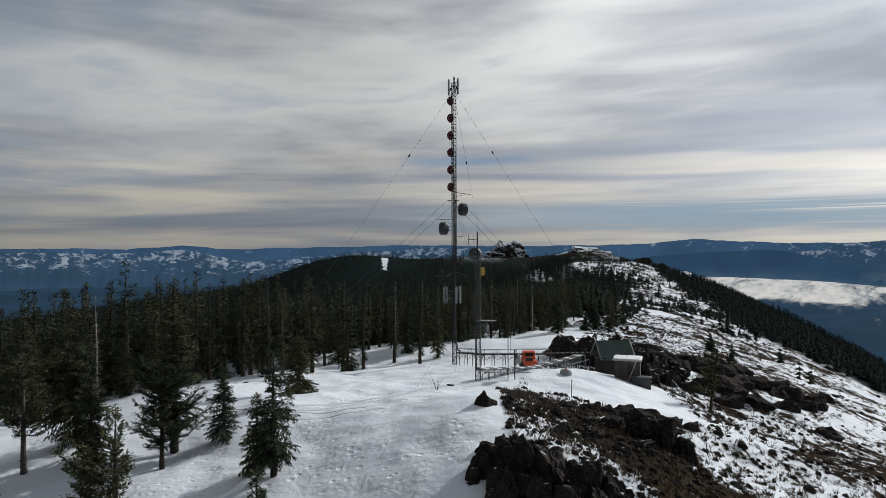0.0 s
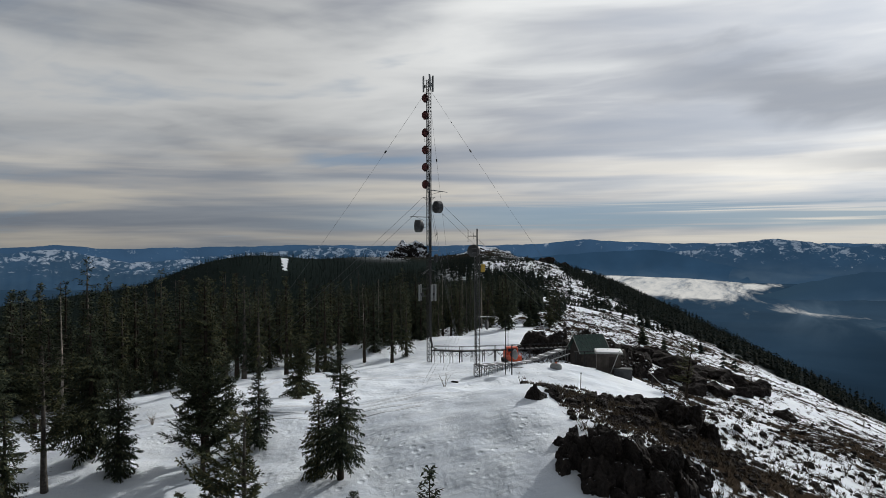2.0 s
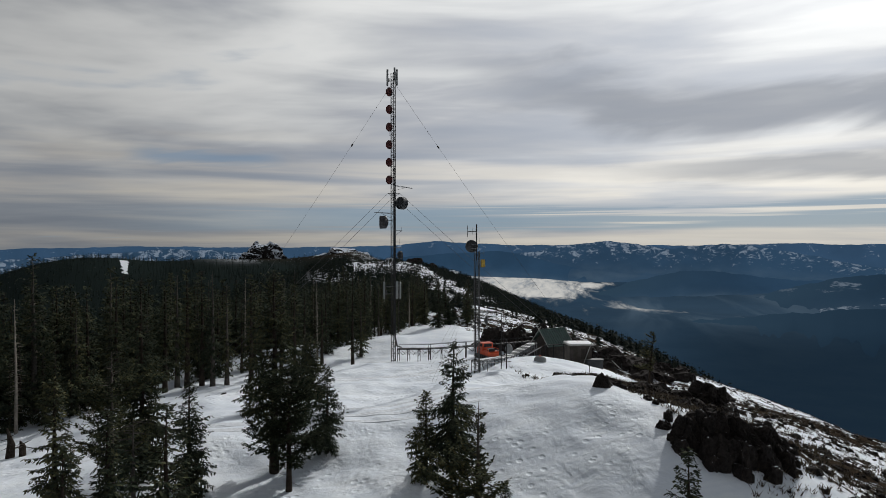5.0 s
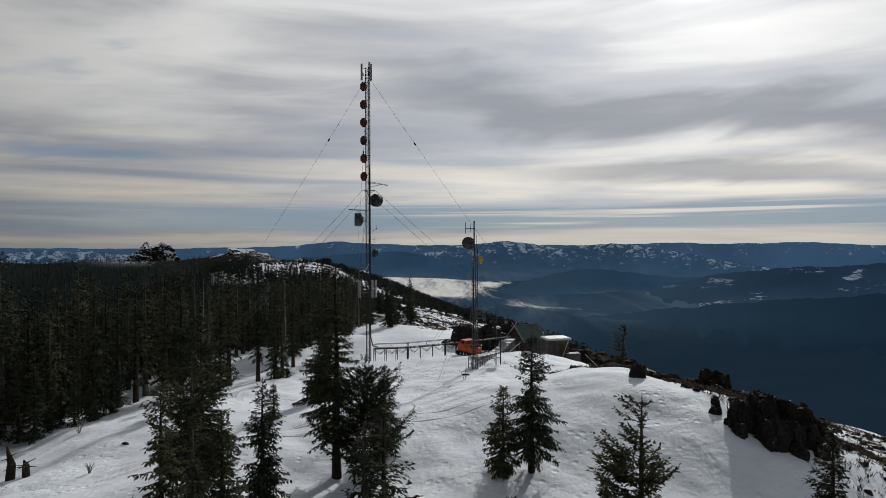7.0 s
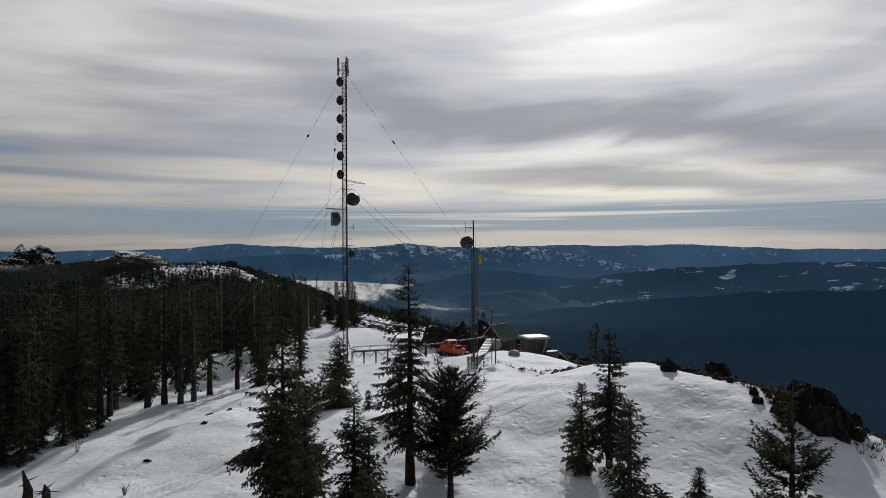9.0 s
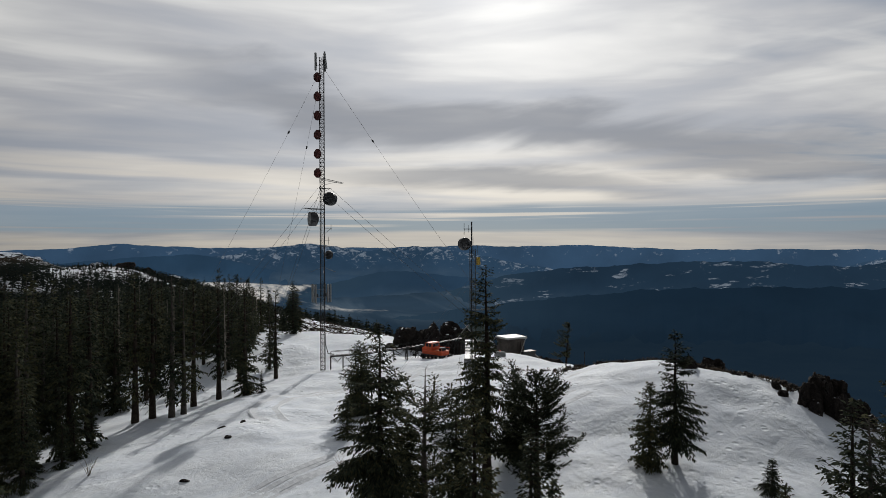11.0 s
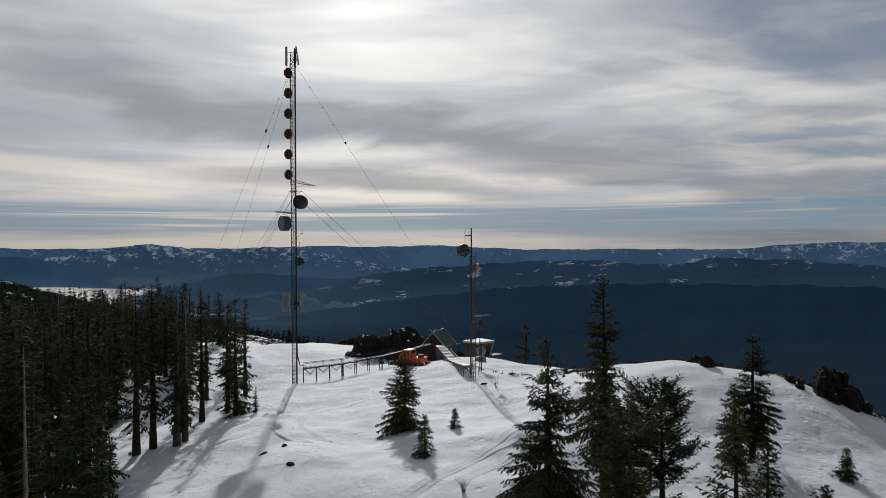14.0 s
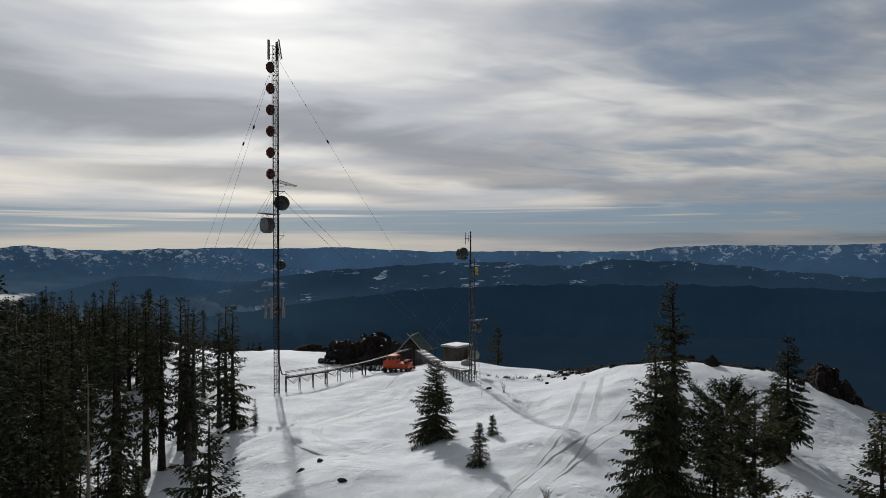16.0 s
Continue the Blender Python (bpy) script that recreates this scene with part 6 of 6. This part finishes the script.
part("valve_cover", Form().lathe([(0.12, 0.4), (0.12, 0.58), (0, 0.62)], Matrix(), 10), ORANGE, drum, "red valve cover")


def snowcat():
    """A tracked snow vehicle; it looks along its own +y."""
    x, y = 10.6, 81.5
    ob = thing("snowcat", "orange tracked snow vehicle with a rear deck parked in snow", "snow vehicle", pose(x, y, ground_z(x, y) - 0.12, 0, 0, 2) @ Matrix.Diagonal((0.92, 0.80, 0.97, 1)))
    body = Form().box((0, 0.15, 0.95), (1.75, 4.1, 0.55), bevel=0.08)
    part("chassis", body, ORANGE, ob)
    profile = [(0.15, 1.2), (0.15, 2.18), (0.35, 2.28), (1.45, 2.26), (1.72, 1.72), (2.15, 1.55), (2.22, 1.2)]
    cab, n = Form(), len(profile)
    inner = [(-0.86 if z < 1.6 else -0.78, a, z) for a, z in profile]
    outer = [(-p[0], p[1], p[2]) for p in inner]
    cab.put(inner + outer, [(k, (k + 1) % n, n + (k + 1) % n, n + k) for k in range(n)] + [tuple(range(n))[::-1], tuple(range(n, 2 * n))])
    cabin = part("cab", cab, ORANGE, ob)
    for s in (-1, 1):
        for c, w in ((0.52, 0.5), (1.14, 0.5)):
            part("side_window", Form().box((s * 0.80, c, 1.93), (0.05, w, 0.42), bevel=0.01), GLASS, cabin)
    part("windscreen", Form().box((0, 1.615, 1.98), (1.36, 0.04, 0.46), pose(0, 0, 0, -25, 0, 0).to_3x3(), bevel=0.01), GLASS, cabin)
    part("rear_window", Form().box((0, 0.14, 1.92), (1.2, 0.04, 0.4), bevel=0.01), GLASS, cabin)
    part("deck", Form().box((0, -0.95, 1.28), (1.7, 1.95, 0.10), bevel=0.02), ORANGE, ob)
    for s in (-1, 1):
        part("deck_rail", strand([(s * 0.82, -1.9, 1.3), (s * 0.82, -1.88, 1.62), (s * 0.82, -1.8, 1.65), (s * 0.82, 0.0, 1.65)], 0.03), ORANGE, ob)
    part("cargo_box", Form().box((-0.2, -1.45, 1.52), (0.9, 0.7, 0.42), bevel=0.04), RUBBER, ob, "dark cargo box on the deck")
    part("headlight", Form().lathe([(0.0, 0.04), (0.1, 0.03), (0.12, -0.05)], Matrix.Translation((0.55, 2.24, 1.38)) @ aim((0, 1, 0)), 12), PANEL, ob)
    part("headlight", Form().lathe([(0.0, 0.04), (0.1, 0.03), (0.12, -0.05)], Matrix.Translation((-0.55, 2.24, 1.38)) @ aim((0, 1, 0)), 12), PANEL, ob)
    for s in (-1, 1):
        loop = [(-1.95, 0.12), (1.75, 0.12), (2.2, 0.42), (2.05, 0.72), (-2.1, 0.72), (-2.3, 0.42)]
        belt, m = Form(), len(loop)
        for k in range(m):
            (a, b), (c, d) = loop[k], loop[(k + 1) % m]
            belt.box((s * 0.86, (a + c) / 2, (b + d) / 2), (0.62, math.hypot(c - a, d - b) + 0.05, 0.07), Matrix.Rotation(math.atan2(d - b, c - a), 3, "X"))
        track = part("track", belt, RUBBER, ob)
        for k in range(5):
            part("road_wheel", Form().lathe([(0.0, 0.11), (0.2, 0.11), (0.25, 0.07), (0.25, -0.07), (0.2, -0.11), (0, -0.11)], Matrix.Translation((s * 0.86, -1.65 + k * 0.85, 0.40)) @ aim((1, 0, 0)), 14), DARKSTEEL, track)


snowcat()

# ---------------------------------------------------------------- small things in the snow
for k, (x, y) in enumerate([(-38.0, 62.8), (-37.0, 62.2)]):
    r = random.Random(60 + k)
    stump = Form().tube((0, 0, -0.5), (0.12, 0.05, 1.1 - 0.3 * k), 0.34 - 0.06 * k, 0.27 - 0.05 * k, 10).tube((0.12, 0.05, 1.05 - 0.3 * k), (-0.15, 0.1, 2.3 - 1.1 * k), 0.25 - 0.05 * k, 0.05, 9)
    for _ in range(7):
        a, h = r.uniform(0, 6.28), r.uniform(0.6, 1.9 - 0.8 * k)
        stump.tube((0, 0, h), (math.cos(a) * 0.7, math.sin(a) * 0.7, h + r.uniform(-0.3, 0.4)), 0.05, 0.012, 5)
    solo("tree_stump", stump, BARK, "broken dark tree stump with splintered stubs in snow", "stump", pose(x, y, ground_z(x, y), 0, 0, 80 * k), "stumps")


def bare_bush(x, y, height, seed, count=16, label="leafless thin-stemmed bush poking out of the snow"):
    r, form = random.Random(seed), Form()
    for _ in range(count):
        a, out = r.uniform(0, 6.28), r.uniform(0.15, 0.6) * height
        mid = Vector((math.cos(a) * out * 0.4, math.sin(a) * out * 0.4, height * r.uniform(0.35, 0.55)))
        tip = Vector((math.cos(a) * out, math.sin(a) * out, height * r.uniform(0.6, 1.0)))
        form.tube((0, 0, -0.2), mid, 0.018, 0.012, 4, caps=False).tube(mid, tip, 0.012, 0.004, 4, caps=False)
        side = mid + Vector((r.uniform(-0.3, 0.3), r.uniform(-0.3, 0.3), r.uniform(0.1, 0.3))) * height * 0.6
        form.tube(mid, side, 0.009, 0.003, 3, caps=False)
    solo("bare_bush", form, DEADWOOD, label, "bush", pose(x, y, ground_z(x, y)), "bare bushes")


bare_bush(-0.5, 64.8, 1.5, 1, 7)
bare_bush(-33.3, 59.5, 0.8, 3)
bare_bush(-25.5, 55.0, 1.0, 4)
for k, (x, y, h) in enumerate([(-33.8, 72.0, 1.3)]):
    bare_bush(x, y, h, 20 + k, 12, "dead tangled branches at the forest's foot")
for x, y in ((12.3, 61.0), (26.3, 74.9), (43.0, 78.0)):
    solo("marker_stake", Form().tube((0, 0, -0.4), (0.05, 0, 1.6), 0.035, sides=6).box((0.05, 0, 1.6), (0.1, 0.1, 0.14), bevel=0.02), DARKSTEEL, "thin dark marker stake in the snow", "stake", pose(x, y, ground_z(x, y)), "marker stakes")


# packed tracks that a vehicle left across the snow
def packed_track(points, gauge, width, label):
    pts = [Vector((*p, 0)) for p in points]
    line = []
    for k in range(len(pts) - 1):
        p0, p1, p2, p3 = pts[max(k - 1, 0)], pts[k], pts[k + 1], pts[min(k + 2, len(pts) - 1)]
        n = max(2, int((p2 - p1).length / 0.22))
        for j in range(n):
            t = j / n
            line.append(0.5 * (2 * p1 + (p2 - p0) * t + (2 * p0 - 5 * p1 + 4 * p2 - p3) * t * t + (3 * p1 - p0 - 3 * p2 + p3) * t ** 3))
    form = Form()
    for s in ((-1, 1) if gauge else (0,)):
        rows = []
        for k, c in enumerate(line):
            d = (line[min(k + 1, len(line) - 1)] - line[max(k - 1, 0)]).normalized()
            side = Vector((-d.y, d.x, 0))
            o = c + side * s * gauge / 2
            lift = 0.010 + (0.014 if k % 2 else 0.0)
            rows.append([(o.x + side.x * u * width / 2, o.y + side.y * u * width / 2, ground_z(o.x, o.y) + v) for u, v in ((-1.4, -0.03), (-1, 0.022), (-0.7, lift), (0.7, lift), (1, 0.022), (1.4, -0.03))])
        base, m = len(form.v), 6
        form.v.extend(p for row in rows for p in row)
        form.f.extend((base + k * m + j, base + (k + 1) * m + j, base + (k + 1) * m + j + 1, base + k * m + j + 1) for k in range(len(rows) - 1) for j in range(m - 1))
    solo("vehicle_track", form, PACKED, label, "track", kind="structure")


packed_track([(2.0, 76.5), (-3.5, 75.7), (-8.2, 78.6), (-13.4, 78.7), (-18.4, 75.0), (-20.3, 70.3)], 1.7, 0.7, "ribbed vehicle track curving over the snow")
packed_track([(2.5, 56.5), (-3.6, 56.0), (-14.4, 55.7), (-24.2, 56.9), (-33.0, 59.5)], 1.7, 0.6, "ribbed vehicle track across the snow")
packed_track([(-4.0, 51.5), (-10.5, 53.0), (-18.2, 55.4), (-23.3, 56.4), (-33.0, 57.8)], 1.6, 0.5, "ribbed vehicle track across the snow")
